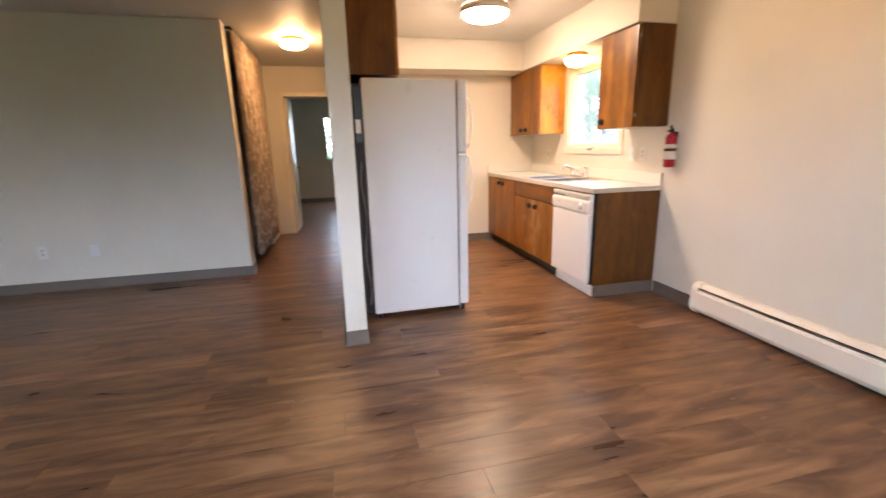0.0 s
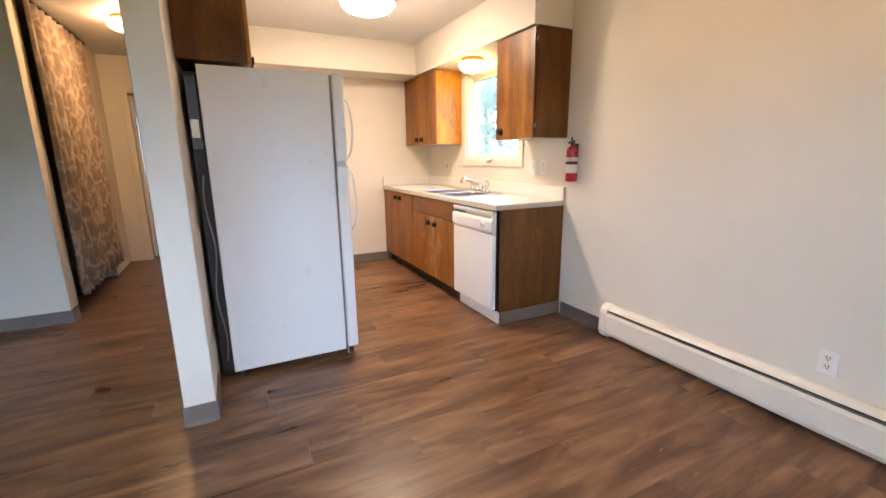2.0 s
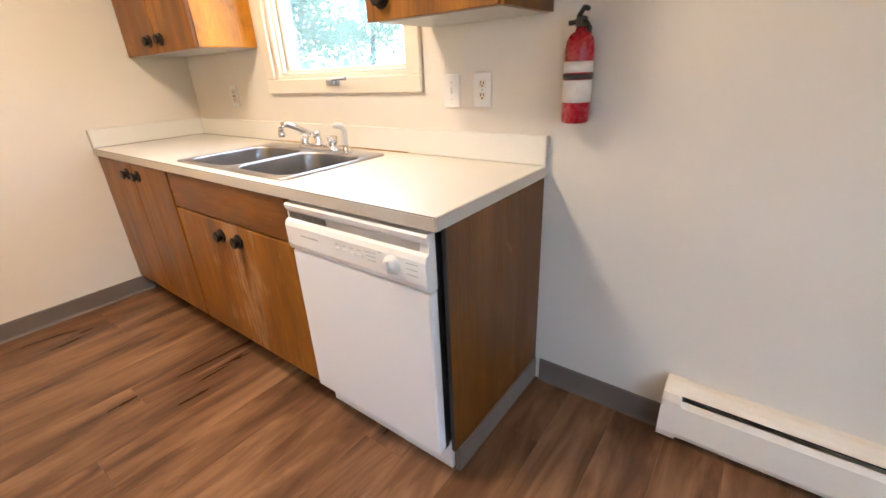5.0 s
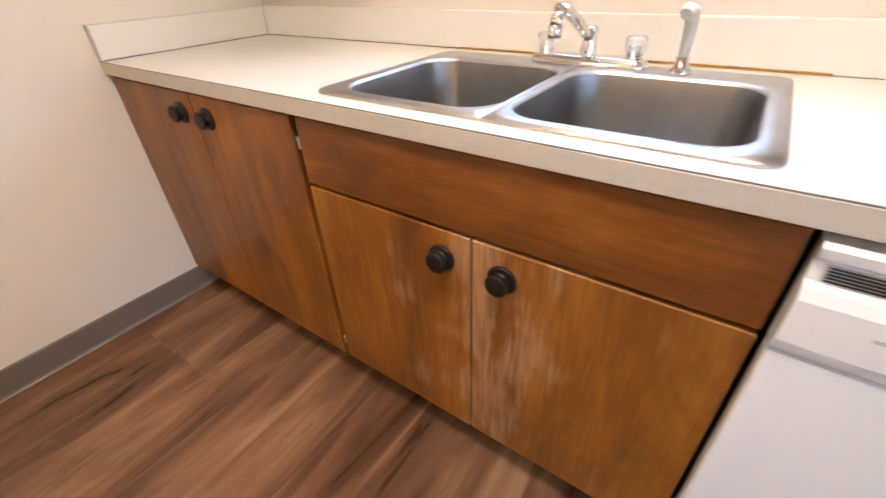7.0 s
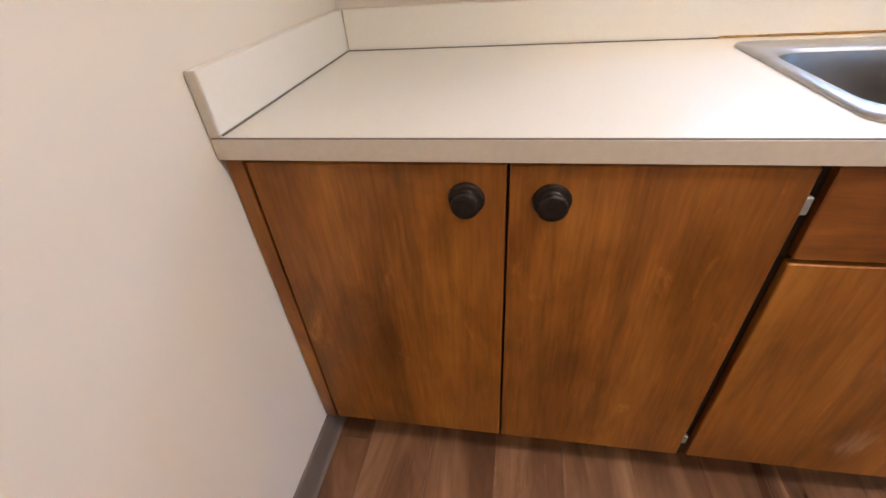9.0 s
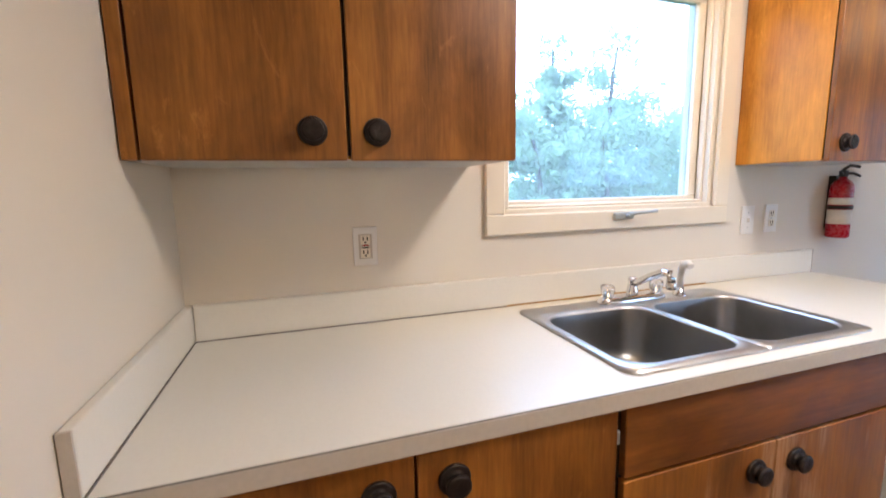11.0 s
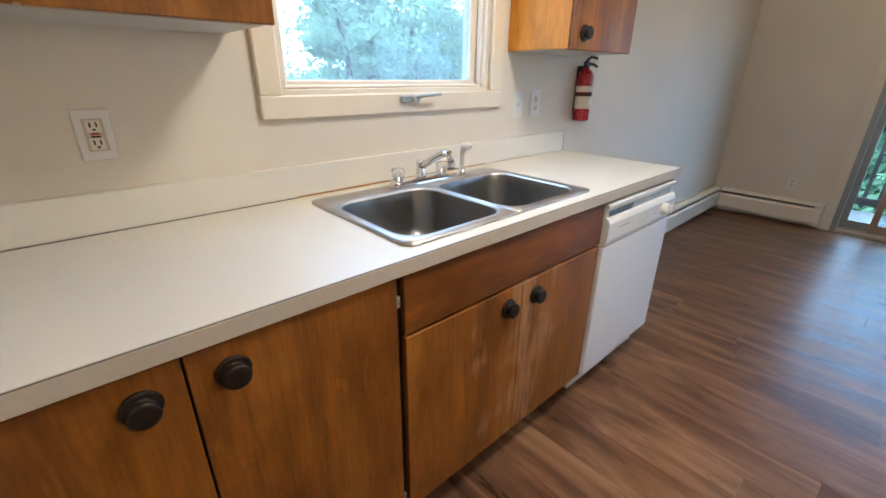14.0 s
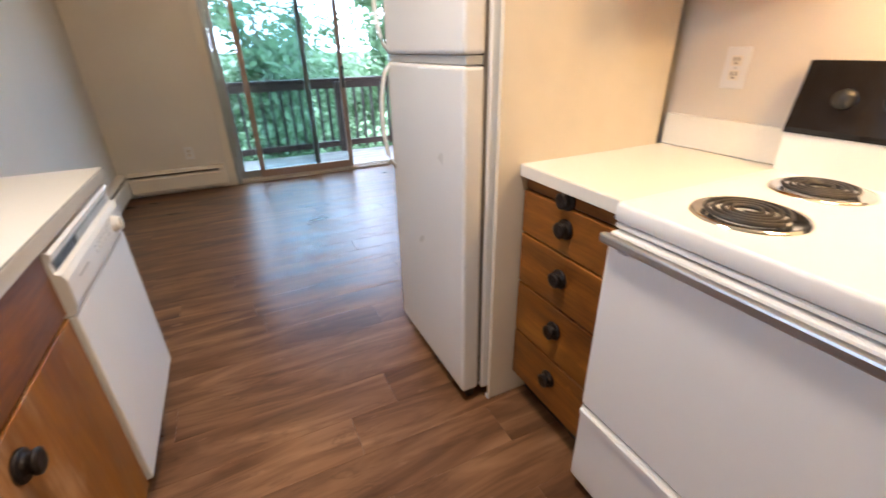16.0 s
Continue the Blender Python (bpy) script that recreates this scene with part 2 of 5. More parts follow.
M_WPLASTIC = plain("white_plastic", (0.68, 0.67, 0.645), 0.4, 0, 0.015, 10)
M_GREYPL = plain("grey_plastic", (0.42, 0.42, 0.4), 0.4, 0, 0.1, 10)
M_STRIP = plain("silver_strip", (0.5, 0.49, 0.46), 0.35, 0.5, 0.12, 12)
M_BLACK = plain("black_plastic", (0.012, 0.012, 0.012), 0.35, 0, 0.2, 10)
M_GASKET = plain("grey_gasket", (0.16, 0.15, 0.14), 0.7)
M_STEEL = steel("brushed_steel", 0.36, (60, 1, 1), 0.5)
# Same steel as the rim, tone lowered to put the bowls' shade into colour.
M_BOWL = steel("shaded_bowl_steel", 0.34, (1, 1, 1), 0.28)
M_CHROME = steel("chrome", 0.1, (1, 1, 1), 0.75)
M_RED = plain("red_enamel", (0.33, 0.007, 0.018), 0.28, 0, 0.08, 20)
M_LABEL = plain("paper_label", (0.7, 0.66, 0.6), 0.6, 0, 0.1, 50)
M_HEATER = plain("heater_enamel", (0.72, 0.66, 0.56), 0.4, 0, 0.06, 3)
M_BLACKGL = plain("black_glass", (0.01, 0.01, 0.011), 0.12, 0, 0.2)
M_COIL = plain("burner_coil", (0.02, 0.018, 0.017), 0.5, 0.2, 0.25, 80)
M_GLASS = glass_mat("patio_glass", (0.76, 0.83, 0.84))
# Tint dims the bright view outside; the last value adds a hazy veil.
M_DIMGLASS = glass_mat("dimmed_hazy_glass", (0.58, 0.64, 0.66), 0.05)
M_ACRYL, _nt, _b = mat_base("clear_acrylic", (0.9, 0.9, 0.9), 0.08)
_b.inputs["Transmission Weight"].default_value = 0.8
M_BRASS = plain("brass_trim", (0.5, 0.3, 0.1), 0.3, 1.0, 0.15, 30)
M_CURTAIN = curtain_mat()
M_ALU = plain("bronze_aluminium", (0.4, 0.29, 0.23), 0.45, 0.3, 0.1)
M_ALUD = plain("grey_aluminium", (0.32, 0.34, 0.33), 0.4, 0.5, 0.1)
M_SILL = plain("aluminium_sill", (0.6, 0.53, 0.45), 0.4, 0.3, 0.1)
M_DECK = wood("weathered_deck", (0.22, 0.2, 0.18), (0.34, 0.32, 0.3), (0.45, 0.43, 0.41), "x", 0.7)
M_RAIL = wood("stained_rail", (0.035, 0.022, 0.018), (0.06, 0.038, 0.03), (0.095, 0.06, 0.048), "x", 0.6)
M_BALU = wood("stained_baluster", (0.03, 0.026, 0.025), (0.05, 0.043, 0.04), (0.08, 0.066, 0.06), "z", 0.6)
M_BARK = wood("bark", (0.05, 0.04, 0.03), (0.1, 0.08, 0.06), (0.17, 0.14, 0.11), "z", 0.9)
M_LEAF = leaf_mat("leaf_green", (0.045, 0.09, 0.04), (0.125, 0.20, 0.10))
M_LEAF2 = leaf_mat("leaf_bluegreen", (0.14, 0.18, 0.11), (0.28, 0.34, 0.20))
M_GRASS = plain("grass", (0.07, 0.13, 0.035), 0.9, 0, 0.5, 0.8, 0.5, 30)
M_LAMP_K = emitter("kitchen_diffuser", (1.0, 0.83, 0.6), KITCHEN_LAMP)
M_LAMP_S = emitter("soffit_diffuser", (1.0, 0.62, 0.24), SOFFIT_LAMP)
M_LAMP_H = emitter("hall_diffuser", (1.0, 0.64, 0.3), HALL_LAMP)
M_LAMP_R = emitter("hood_lens", (1.0, 0.6, 0.24), HOOD_LAMP)
M_BULB = emitter("cage_bulb_glass", (1.0, 0.66, 0.34), CAGE_BULB)

# ---- mesh helpers ----
ORIGIN = {}


def box(bm, x0, x1, y0, y1, z0, z1, bevel=0.0, seg=1):
    vs = [bm.verts.new((x, y, z)) for x in (x0, x1) for y in (y0, y1) for z in (z0, z1)]
    fs = [bm.faces.new([vs[i] for i in q]) for q in
          ((0, 1, 3, 2), (4, 6, 7, 5), (0, 4, 5, 1), (2, 3, 7, 6), (0, 2, 6, 4), (1, 5, 7, 3))]
    if bevel:
        es = list({e for f in fs for e in f.edges})
        bmesh.ops.bevel(bm, geom=es, offset=bevel, segments=seg, affect="EDGES", profile=0.5)
    return bm


def boxed(*args, **kw):
    return box(bmesh.new(), *args, **kw)


def frame_of(axis):
    a = {"x": Vector((1, 0, 0)), "y": Vector((0, 1, 0)), "z": Vector((0, 0, 1)),
         "-x": Vector((-1, 0, 0)), "-y": Vector((0, -1, 0)), "-z": Vector((0, 0, -1))}[axis]
    u = Vector((0, 0, 1)) if abs(a.z) < 0.5 else Vector((1, 0, 0))
    return a, u, a.cross(u)


def lathe(bm, profile, centre, axis="z", seg=24):
    a, u, w = frame_of(axis)
    c = Vector(centre)
    rings = []
    for r, h in profile:
        if r < 1e-6:
            rings.append([bm.verts.new(c + a * h)])
        else:
            rings.append([bm.verts.new(c + a * h + (u * math.cos(2 * math.pi * i / seg) + w * math.sin(2 * math.pi * i / seg)) * r) for i in range(seg)])
    for p, q in zip(rings, rings[1:]):
        for i in range(seg):
            j = (i + 1) % seg
            if len(p) == 1 and len(q) > 1:
                f = bm.faces.new((p[0], q[j], q[i]))
            elif len(q) == 1 and len(p) > 1:
                f = bm.faces.new((p[i], p[j], q[0]))
            elif len(p) > 1:
                f = bm.faces.new((p[i], p[j], q[j], q[i]))
            else:
                continue
            f.smooth = True
    return bm


def tube(bm, pts, r, seg=10, closed=False):
    pts = [Vector(p) for p in pts]
    rings = []
    n = len(pts)
    for i, p in enumerate(pts):
        d = pts[(i + 1) % n] - pts[i - 1] if closed else pts[min(i + 1, n - 1)] - pts[max(i - 1, 0)]
        d.normalize()
        u = d.cross(Vector((0.123, 0.05, 0.99)) if abs(d.z) < 0.9 else Vector((0.99, 0.1, 0.05))).normalized()
        w = d.cross(u)
        rr = r[i] if isinstance(r, (list, tuple)) else r
        rings.append([bm.verts.new(p + (u * math.cos(2 * math.pi * k / seg) + w * math.sin(2 * math.pi * k / seg)) * rr) for k in range(seg)])
    pairs = list(zip(rings, rings[1:])) + ([(rings[-1], rings[0])] if closed else [])
    for p, q in pairs:
        for k in range(seg):
            f = bm.faces.new((p[k], p[(k + 1) % seg], q[(k + 1) % seg], q[k]))
            f.smooth = True
    if not closed:
        bm.faces.new(rings[0][::-1])
        bm.faces.new(rings[-1])
    return bm


def cells(us, vs, keep, place, d0, d1):
    """A slab between depths d0 and d1 made of the kept cells of a grid, with openings right through it."""
    bm = bmesh.new()
    cache = {}

    def vert(i, j, k):
        if (i, j, k) not in cache:
            cache[i, j, k] = bm.verts.new(place(us[i], vs[j], (d0, d1)[k]))
        return cache[i, j, k]

    on = lambda i, j: 0 <= i < len(us) - 1 and 0 <= j < len(vs) - 1 and keep(i, j)
    for i in range(len(us) - 1):
        for j in range(len(vs) - 1):
            if not on(i, j):
                continue
            for k in (0, 1):
                bm.faces.new([vert(i, j, k), vert(i + 1, j, k), vert(i + 1, j + 1, k), vert(i, j + 1, k)])
            for di, dj, a, b2 in ((-1, 0, (0, 0), (0, 1)), (1, 0, (1, 0), (1, 1)), (0, -1, (0, 0), (1, 0)), (0, 1, (0, 1), (1, 1))):
                if not on(i + di, j + dj):
                    bm.faces.new([vert(i + a[0], j + a[1], 0), vert(i + b2[0], j + b2[1], 0),
                                  vert(i + b2[0], j + b2[1], 1), vert(i + a[0], j + a[1], 1)])
    bmesh.ops.recalc_face_normals(bm, faces=bm.faces)
    return bm


def mesh_of(name, bm, material, origin=None):
    if origin is not None:
        bmesh.ops.translate(bm, verts=bm.verts, vec=-Vector(origin))
    bmesh.ops.recalc_face_normals(bm, faces=bm.faces)
    me = bpy.data.meshes.new(name)
    bm.to_mesh(me)
    bm.free()
    for m in (material if isinstance(material, (list, tuple)) else [material]):
        me.materials.append(m)
    return me


def thing(name, at, label, category, group=""):
    ob = new(name)
    ob.empty_display_size = 0.1
    ob.location = at
    ORIGIN[ob] = Vector(at)
    return tagged(ob, label, category, group)


def part(name, bm, material, parent, label=""):
    o = ORIGIN[parent]
    ob = new(name, mesh_of(name, bm, material, o))
    ob.parent = parent
    ORIGIN[ob] = o
    return tagged(ob, label)


def struct(name, bm, material, label="", category=""):
    ob = new(name, mesh_of(name, bm, material))
    ORIGIN[ob] = Vector((0, 0, 0))
    return tagged(ob, label, category, "", "structure")


def rrect(cx, cy, w, h, r, n=6):
    """Rounded rectangle, counter-clockwise; r is one radius or one for each corner (from +x+y)."""
    rs = r if isinstance(r, (list, tuple)) else [r] * 4
    pts = []
    for q, (sx, sy) in enumerate(((1, 1), (-1, 1), (-1, -1), (1, -1))):
        px, py = cx + sx * (w / 2 - rs[q]), cy + sy * (h / 2 - rs[q])
        for k in range(n + 1):
            a = math.pi / 2 * (q + k / n)
            pts.append((px + rs[q] * math.cos(a), py + rs[q] * math.sin(a)))
    return pts


def loops(bm, rings, cap=False, smooth=True):
    vr = [[bm.verts.new(p) for p in ring] for ring in rings]
    for a, b2 in zip(vr, vr[1:]):
        for i in range(len(a)):
            j = (i + 1) % len(a)
            f = bm.faces.new((a[i], a[j], b2[j], b2[i]))
            f.smooth = smooth
    if cap:
        bm.faces.new(vr[-1])
    return bm


# ---- plan ----
CEIL = 2.44
SLIDE_Y = -5.45        # wall with the glass door
LIV_Y = -0.80          # living room's inner wall
LIV_X = -6.4
PX0, PX1 = -2.59, -2.455   # partition between kitchen and hall
POST_Y = -2.765
HALL_X = -3.51
END_Y = 1.45
BED_Y = 5.5
TH = 0.12
SOFF_Z = 2.118

# ---- large structure ----
# window wall, with the kitchen window
us, vs = [SLIDE_Y - 0.1, -1.85, -0.945, 0.1], [-0.2, 1.215, 2.05, CEIL + 0.1]
struct("wall_east", cells(us, vs, lambda i, j: not (i == 1 and j == 1), lambda u, v, d: (d, u, v), 0.0, 0.14), M_WALL,
       "cream painted plaster wall with the kitchen window", "wall")
# glass door wall
DX0, DX1, DTOP = -2.80, -0.985, 1.96
LWX0, LWX1, LWZ0 = -6.3, -3.95, 0.75   # living room window, unseen, added for its light
us, vs = [LIV_X - 0.1, LWX0, LWX1, DX0, DX1, 0.0], [-0.2, 0.0, LWZ0, DTOP, CEIL + 0.1]
struct("wall_south", cells(us, vs, lambda i, j: not ((i == 3 and j in (1, 2)) or (i == 1 and j == 2)), lambda u, v, d: (u, d, v), SLIDE_Y - 0.14, SLIDE_Y), M_WALL,
       "cream painted wall around the sliding glass door", "wall")
struct("wall_north", boxed(PX1, 0, 0, 0.1, -0.01, CEIL + 0.1), M_WALL, "cream painted end wall of the kitchen", "wall")
struct("partition", boxed(PX0, PX1, POST_Y, END_Y, -0.01, CEIL, bevel=0.004), M_WALL, "white painted stub wall beside the fridge", "wall")
struct("wall_living", boxed(LIV_X, HALL_X, LIV_Y, LIV_Y + TH, -0.01, CEIL, bevel=0.004), M_WALL, "pale painted living room wall", "wall")
struct("wall_west", boxed(LIV_X - 0.1, LIV_X, SLIDE_Y, LIV_Y + TH, -0.01, CEIL + 0.1), M_WALL, "pale painted living room end wall", "wall")
# hall, with the closet opening on one side and the bedroom door at its end
CL0, CL1 = -0.62, 0.72
us, vs = [LIV_Y + TH, CL0, CL1, END_Y + TH], [-0.01, 2.425, CEIL]
struct("wall_hall", cells(us, vs, lambda i, j: not (i == 1 and j == 0), lambda u, v, d: (d, u, v), HALL_X - 0.1, HALL_X), M_WALL,
       "cream painted hall wall with a closet opening", "wall")
struct("wall_closet", boxed(HALL_X - 0.8, HALL_X - 0.7, LIV_Y + TH, END_Y + TH, -0.01, CEIL), M_WALL, "plain wall at the back of the closet", "wall")
us, vs = [HALL_X, -3.27, -2.62, PX1], [-0.01, 2.03, CEIL]
struct("wall_hall_end", cells(us, vs, lambda i, j: not (i == 1 and j == 0), lambda u, v, d: (u, d, v), END_Y, END_Y + TH), M_WALL,
       "cream painted wall at the hall's end", "wall")
# bedroom
struct("wall_bedroom_west", boxed(-4.4, -4.3, END_Y + TH, BED_Y, -0.01, CEIL), M_WALL, "pale bedroom wall", "wall")
struct("wall_bedroom_east", boxed(-0.6, -0.5, END_Y, BED_Y, -0.01, CEIL), M_WALL, "pale bedroom wall", "wall")
struct("wall_bedroom_south", boxed(PX1, -0.6, END_Y, END_Y + TH, -0.01, CEIL), M_WALL, "pale bedroom wall beside the door", "wall")
struct("wall_bedroom_left", boxed(-4.3, HALL_X, END_Y, END_Y + TH, -0.01, CEIL), M_WALL, "pale bedroom wall beside the closet", "wall")
BWX0, BWX1 = -2.85, -1.6
us, vs = [-4.4, BWX0, BWX1, -0.5], [-0.01, 1.0, 2.05, CEIL]
struct("wall_bedroom_north", cells(us, vs, lambda i, j: not (i == 1 and j == 1), lambda u, v, d: (u, d, v), BED_Y, BED_Y + 0.14), M_WALL,
       "pale bedroom wall with a bright window", "wall")
struct("ceiling", boxed(LIV_X - 0.1, 0.14, SLIDE_Y - 0.14, BED_Y + 0.14, CEIL + 0.001, CEIL + 0.12), M_CEIL, "off-white textured ceiling", "ceiling")
bm = bmesh.new()
box(bm, -0.335, -0.001, -2.44, 0, SOFF_Z, CEIL, bevel=0.003)
struct("soffit_window", bm, M_WALL, "cream boxed soffit above the wall cabinets and window", "soffit")
struct("soffit_back", boxed(PX1 + 0.001, -0.337, -0.40, -0.001, SOFF_Z + 0.002, CEIL, bevel=0.003), M_WALL, "cream boxed soffit along the kitchen's end wall", "soffit")
floor = struct("floor", boxed(LIV_X, 0, SLIDE_Y, BED_Y, -0.2, -0.012), M_SUB, "brown wood-look vinyl plank floor", "floor")


# ---- trim ----
def base_run(x0, x1, y0, y1, nx, ny):
    """Vinyl cove base along one stretch of wall, its face towards (nx, ny)."""
    bm = bmesh.new()
    prof = [(0.0, 0.0), (0.016, 0.0), (0.010, 0.006), (0.007, 0.016), (0.006, 0.094), (0.003, 0.1), (0.0, 0.1)]
    a = [bm.verts.new((x0 + nx * d, y0 + ny * d, z + 0.001)) for d, z in prof]
    b2 = [bm.verts.new((x1 + nx * d, y1 + ny * d, z + 0.001)) for d, z in prof]
    for i in range(len(prof)):
        j = (i + 1) % len(prof)
        bm.faces.new((a[i], a[j], b2[j], b2[i]))
    bm.faces.new(a)
    bm.faces.new(b2[::-1])
    struct("baseboard", bm, M_BASE, "dark grey vinyl cove baseboard", "baseboard")


base_run(-0.535, PX1 + 0.005, 0, 0, 0, -1)
base_run(0, 0, -2.46, -2.93, -1, 0)
base_run(LIV_X, HALL_X, LIV_Y, LIV_Y, 0, -1)
base_run(HALL_X, HALL_X, LIV_Y, CL0 - 0.02, 1, 0)
base_run(PX0, PX1, POST_Y, POST_Y, 0, -1)
base_run(PX1, PX1, POST_Y, -2.45, 1, 0)
base_run(PX0, PX0, POST_Y, END_Y, -1, 0)
base_run(-4.3, -0.6, BED_Y, BED_Y, 0, -1)
base_run(LIV_X, LIV_X, SLIDE_Y, LIV_Y, 1, 0)
base_run(LIV_X, DX0 - 0.07, SLIDE_Y, SLIDE_Y, 0, 1)


# ---- kitchen window ----
win = thing("window_1", (0, -1.398, 1.15), "cream wooden casement window with a crank over the sink", "window")
tagged(win, kind="structure")


def ring_frame(bm, y0, y1, z0, z1, w, x0, x1, bevel=0.004):
    box(bm, x0, x1, y0, y1, z0, z0 + w, bevel)
    box(bm, x0, x1, y0, y1, z1 - w, z1, bevel)
    box(bm, x0, x1, y0, y0 + w, z0 + w, z1 - w, bevel)
    box(bm, x0, x1, y1 - w, y1, z0 + w, z1 - w, bevel)
    return bm


part("casing", ring_frame(bmesh.new(), -1.92, -0.876, 1.152, SOFF_Z - 0.002, 0.068, -0.020, -0.001), M_TRIM, win)
part("jamb", ring_frame(bmesh.new(), -1.849, -0.946, 1.216, 2.049, 0.02, 0.0, 0.139, 0.002), M_TRIM, win)
part("stop_moulding", ring_frame(bmesh.new(), -1.829, -0.966, 1.236, 2.029, 0.012, 0.02, 0.045), M_TRIM, win)
bm = bmesh.new()
box(bm, 0.05, 0.09, -1.827, -0.968, 1.238, 1.262, 0.004)
box(bm, 0.05, 0.09, -1.827, -0.968, 1.984, 2.027, 0.004)
box(bm, 0.05, 0.09, -1.827, -1.788, 1.262, 1.984, 0.004)
box(bm, 0.05, 0.09, -0.992, -0.968, 1.262, 1.984, 0.004)
sash = part("sash", bm, M_TRIM, win)
pane = part("pane", boxed(0.066, 0.072, -1.788, -0.992, 1.262, 1.984), M_DIMGLASS, win)
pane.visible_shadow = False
bm = bmesh.new()
box(bm, -0.034, -0.021, -1.45, -1.365, 1.186, 1.212, 0.005)
box(bm, -0.05, -0.034, -1.44, -1.41, 1.19, 1.206, 0.004)
crank = part("crank", bm, M_ALUD, win, "dull dark metal window crank")
part("crank_arm", tube(bmesh.new(), [(-0.045, -1.42, 1.204), (-0.056, -1.45, 1.21), (-0.058, -1.50, 1.212), (-0.056, -1.53, 1.214)], [0.007, 0.006, 0.005, 0.007], 8), M_ALUD, crank)

# ---- sliding glass door ----
door = thing("door_1", ((DX0 + DX1) / 2, SLIDE_Y, 0.0), "sliding glass patio door standing partly open", "glass door")
tagged(door, kind="structure")
bm = bmesh.new()
yo = SLIDE_Y
box(bm, DX0, DX0 + 0.04, yo - 0.13, yo - 0.005, 0.0, DTOP)
box(bm, DX1 - 0.04, DX1, yo - 0.13, yo - 0.005, 0.0, DTOP)
box(bm, DX0 + 0.04, DX1 - 0.04, yo - 0.13, yo - 0.005, DTOP - 0.04, DTOP)
part("frame", bm, M_ALUD, door)
bm = bmesh.new()
box(bm, DX0 + 0.041, DX1 - 0.041, yo - 0.13, yo - 0.005, 0.0, 0.022)
for k in (0.03, 0.07, 0.11):
    box(bm, DX0 + 0.041, DX1 - 0.041, yo - k - 0.004, yo - k, 0.023, 0.034)
part("sill", bm, M_SILL, door)
bm = bmesh.new()
for a, b2, c, d in ((DX0 - 0.065, DX0, 0, DTOP + 0.065), (DX1, DX1 + 0.065, 0, DTOP + 0.065)):
    box(bm, a, b2, yo, yo + 0.015, c, d, 0.003)
box(bm, DX0, DX1, yo, yo + 0.015, DTOP, DTOP + 0.065, 0.003)
part("casing", bm, M_TRIM, door)


def sash_panel(x0, x1, y, mat, name):
    bm = bmesh.new()
    w = 0.05
    box(bm, x0, x0 + w, y - 0.03, y, 0.036, DTOP - 0.042, 0.003)
    box(bm, x1 - w, x1, y - 0.03, y, 0.036, DTOP - 0.042, 0.003)
    box(bm, x0 + w, x1 - w, y - 0.03, y, 0.036, 0.11, 0.003)
    box(bm, x0 + w, x1 - w, y - 0.03, y, DTOP - 0.10, DTOP - 0.042, 0.003)
    p = part(name, bm, mat, door)
    g = part("pane", boxed(x0 + w, x1 - w, y - 0.018, y - 0.012, 0.11, DTOP - 0.10), M_GLASS, p)
    g.visible_shadow = False
    return p


sash_panel(-1.865, DX1 - 0.042, yo - 0.075, M_ALUD, "fixed_sash")
slid = sash_panel(-2.225, -1.225, yo - 0.035, M_ALU, "sliding_sash")
part("pull", boxed(-2.215, -2.19, yo - 0.034, yo - 0.012, 0.88, 1.1, 0.004), M_BLACK, slid)

# ---- living room window: unseen, added to brighten the inner wall ----
lw = thing("added_window", ((LWX0 + LWX1) / 2, SLIDE_Y, LWZ0), "unseen window added to light the living room wall", "window")
tagged(lw, kind="structure")
bm = bmesh.new()
box(bm, LWX0, LWX1, yo - 0.10, yo - 0.04, LWZ0, LWZ0 + 0.05)
box(bm, LWX0, LWX1, yo - 0.10, yo - 0.04, DTOP - 0.05, DTOP)
for a in (LWX0, (LWX0 + LWX1) / 2 - 0.025, LWX1 - 0.05):
    box(bm, a, a + 0.05, yo - 0.10, yo - 0.04, LWZ0 + 0.05, DTOP - 0.05)
part("window_frame", bm, M_TRIM, lw)
for a, b2 in ((LWX0 + 0.05, (LWX0 + LWX1) / 2 - 0.025), ((LWX0 + LWX1) / 2 + 0.025, LWX1 - 0.05)):
    g = part("pane", boxed(a, b2, yo - 0.073, yo - 0.067, LWZ0 + 0.05, DTOP - 0.05), M_GLASS, lw)
    g.visible_shadow = False

# ---- hall and bedroom doors, bedroom window ----
hd = thing("door_2", (-3.27, END_Y, 0), "cream hinged bedroom door standing open", "door")
tagged(hd, kind="structure")
bm = bmesh.new()
for a, b2 in ((-3.33, -3.265), (-2.625, -2.592)):
    box(bm, a, b2, END_Y - 0.016, END_Y, 0, 2.09, 0.003)
box(bm, -3.265, -2.625, END_Y - 0.016, END_Y, 2.025, 2.09, 0.003)
part("door_casing", bm, M_TRIM, hd)
leaf = part("door_leaf", boxed(-3.27, -3.235, END_Y + TH + 0.01, END_Y + TH + 0.64, 0.012, 2.02, 0.003), M_TRIM, hd)
part("door_handle", lathe(bmesh.new(), [(0.0, 0), (0.03, 0.002), (0.012, 0.01), (0.012, 0.035), (0.026, 0.045), (0.026, 0.06), (0.0, 0.066)], (-3.234, END_Y + TH + 0.58, 0.98), "x", 16), M_BRASS, leaf)
bw = thing("window_2", ((BWX0 + BWX1) / 2, BED_Y, 1.0), "bright white-framed bedroom window", "window")
tagged(bw, kind="structure")
bm = bmesh.new()
box(bm, BWX0, BWX1, BED_Y + 0.02, BED_Y + 0.08, 1.0, 1.05)
box(bm, BWX0, BWX1, BED_Y + 0.02, BED_Y + 0.08, 2.0, 2.05)
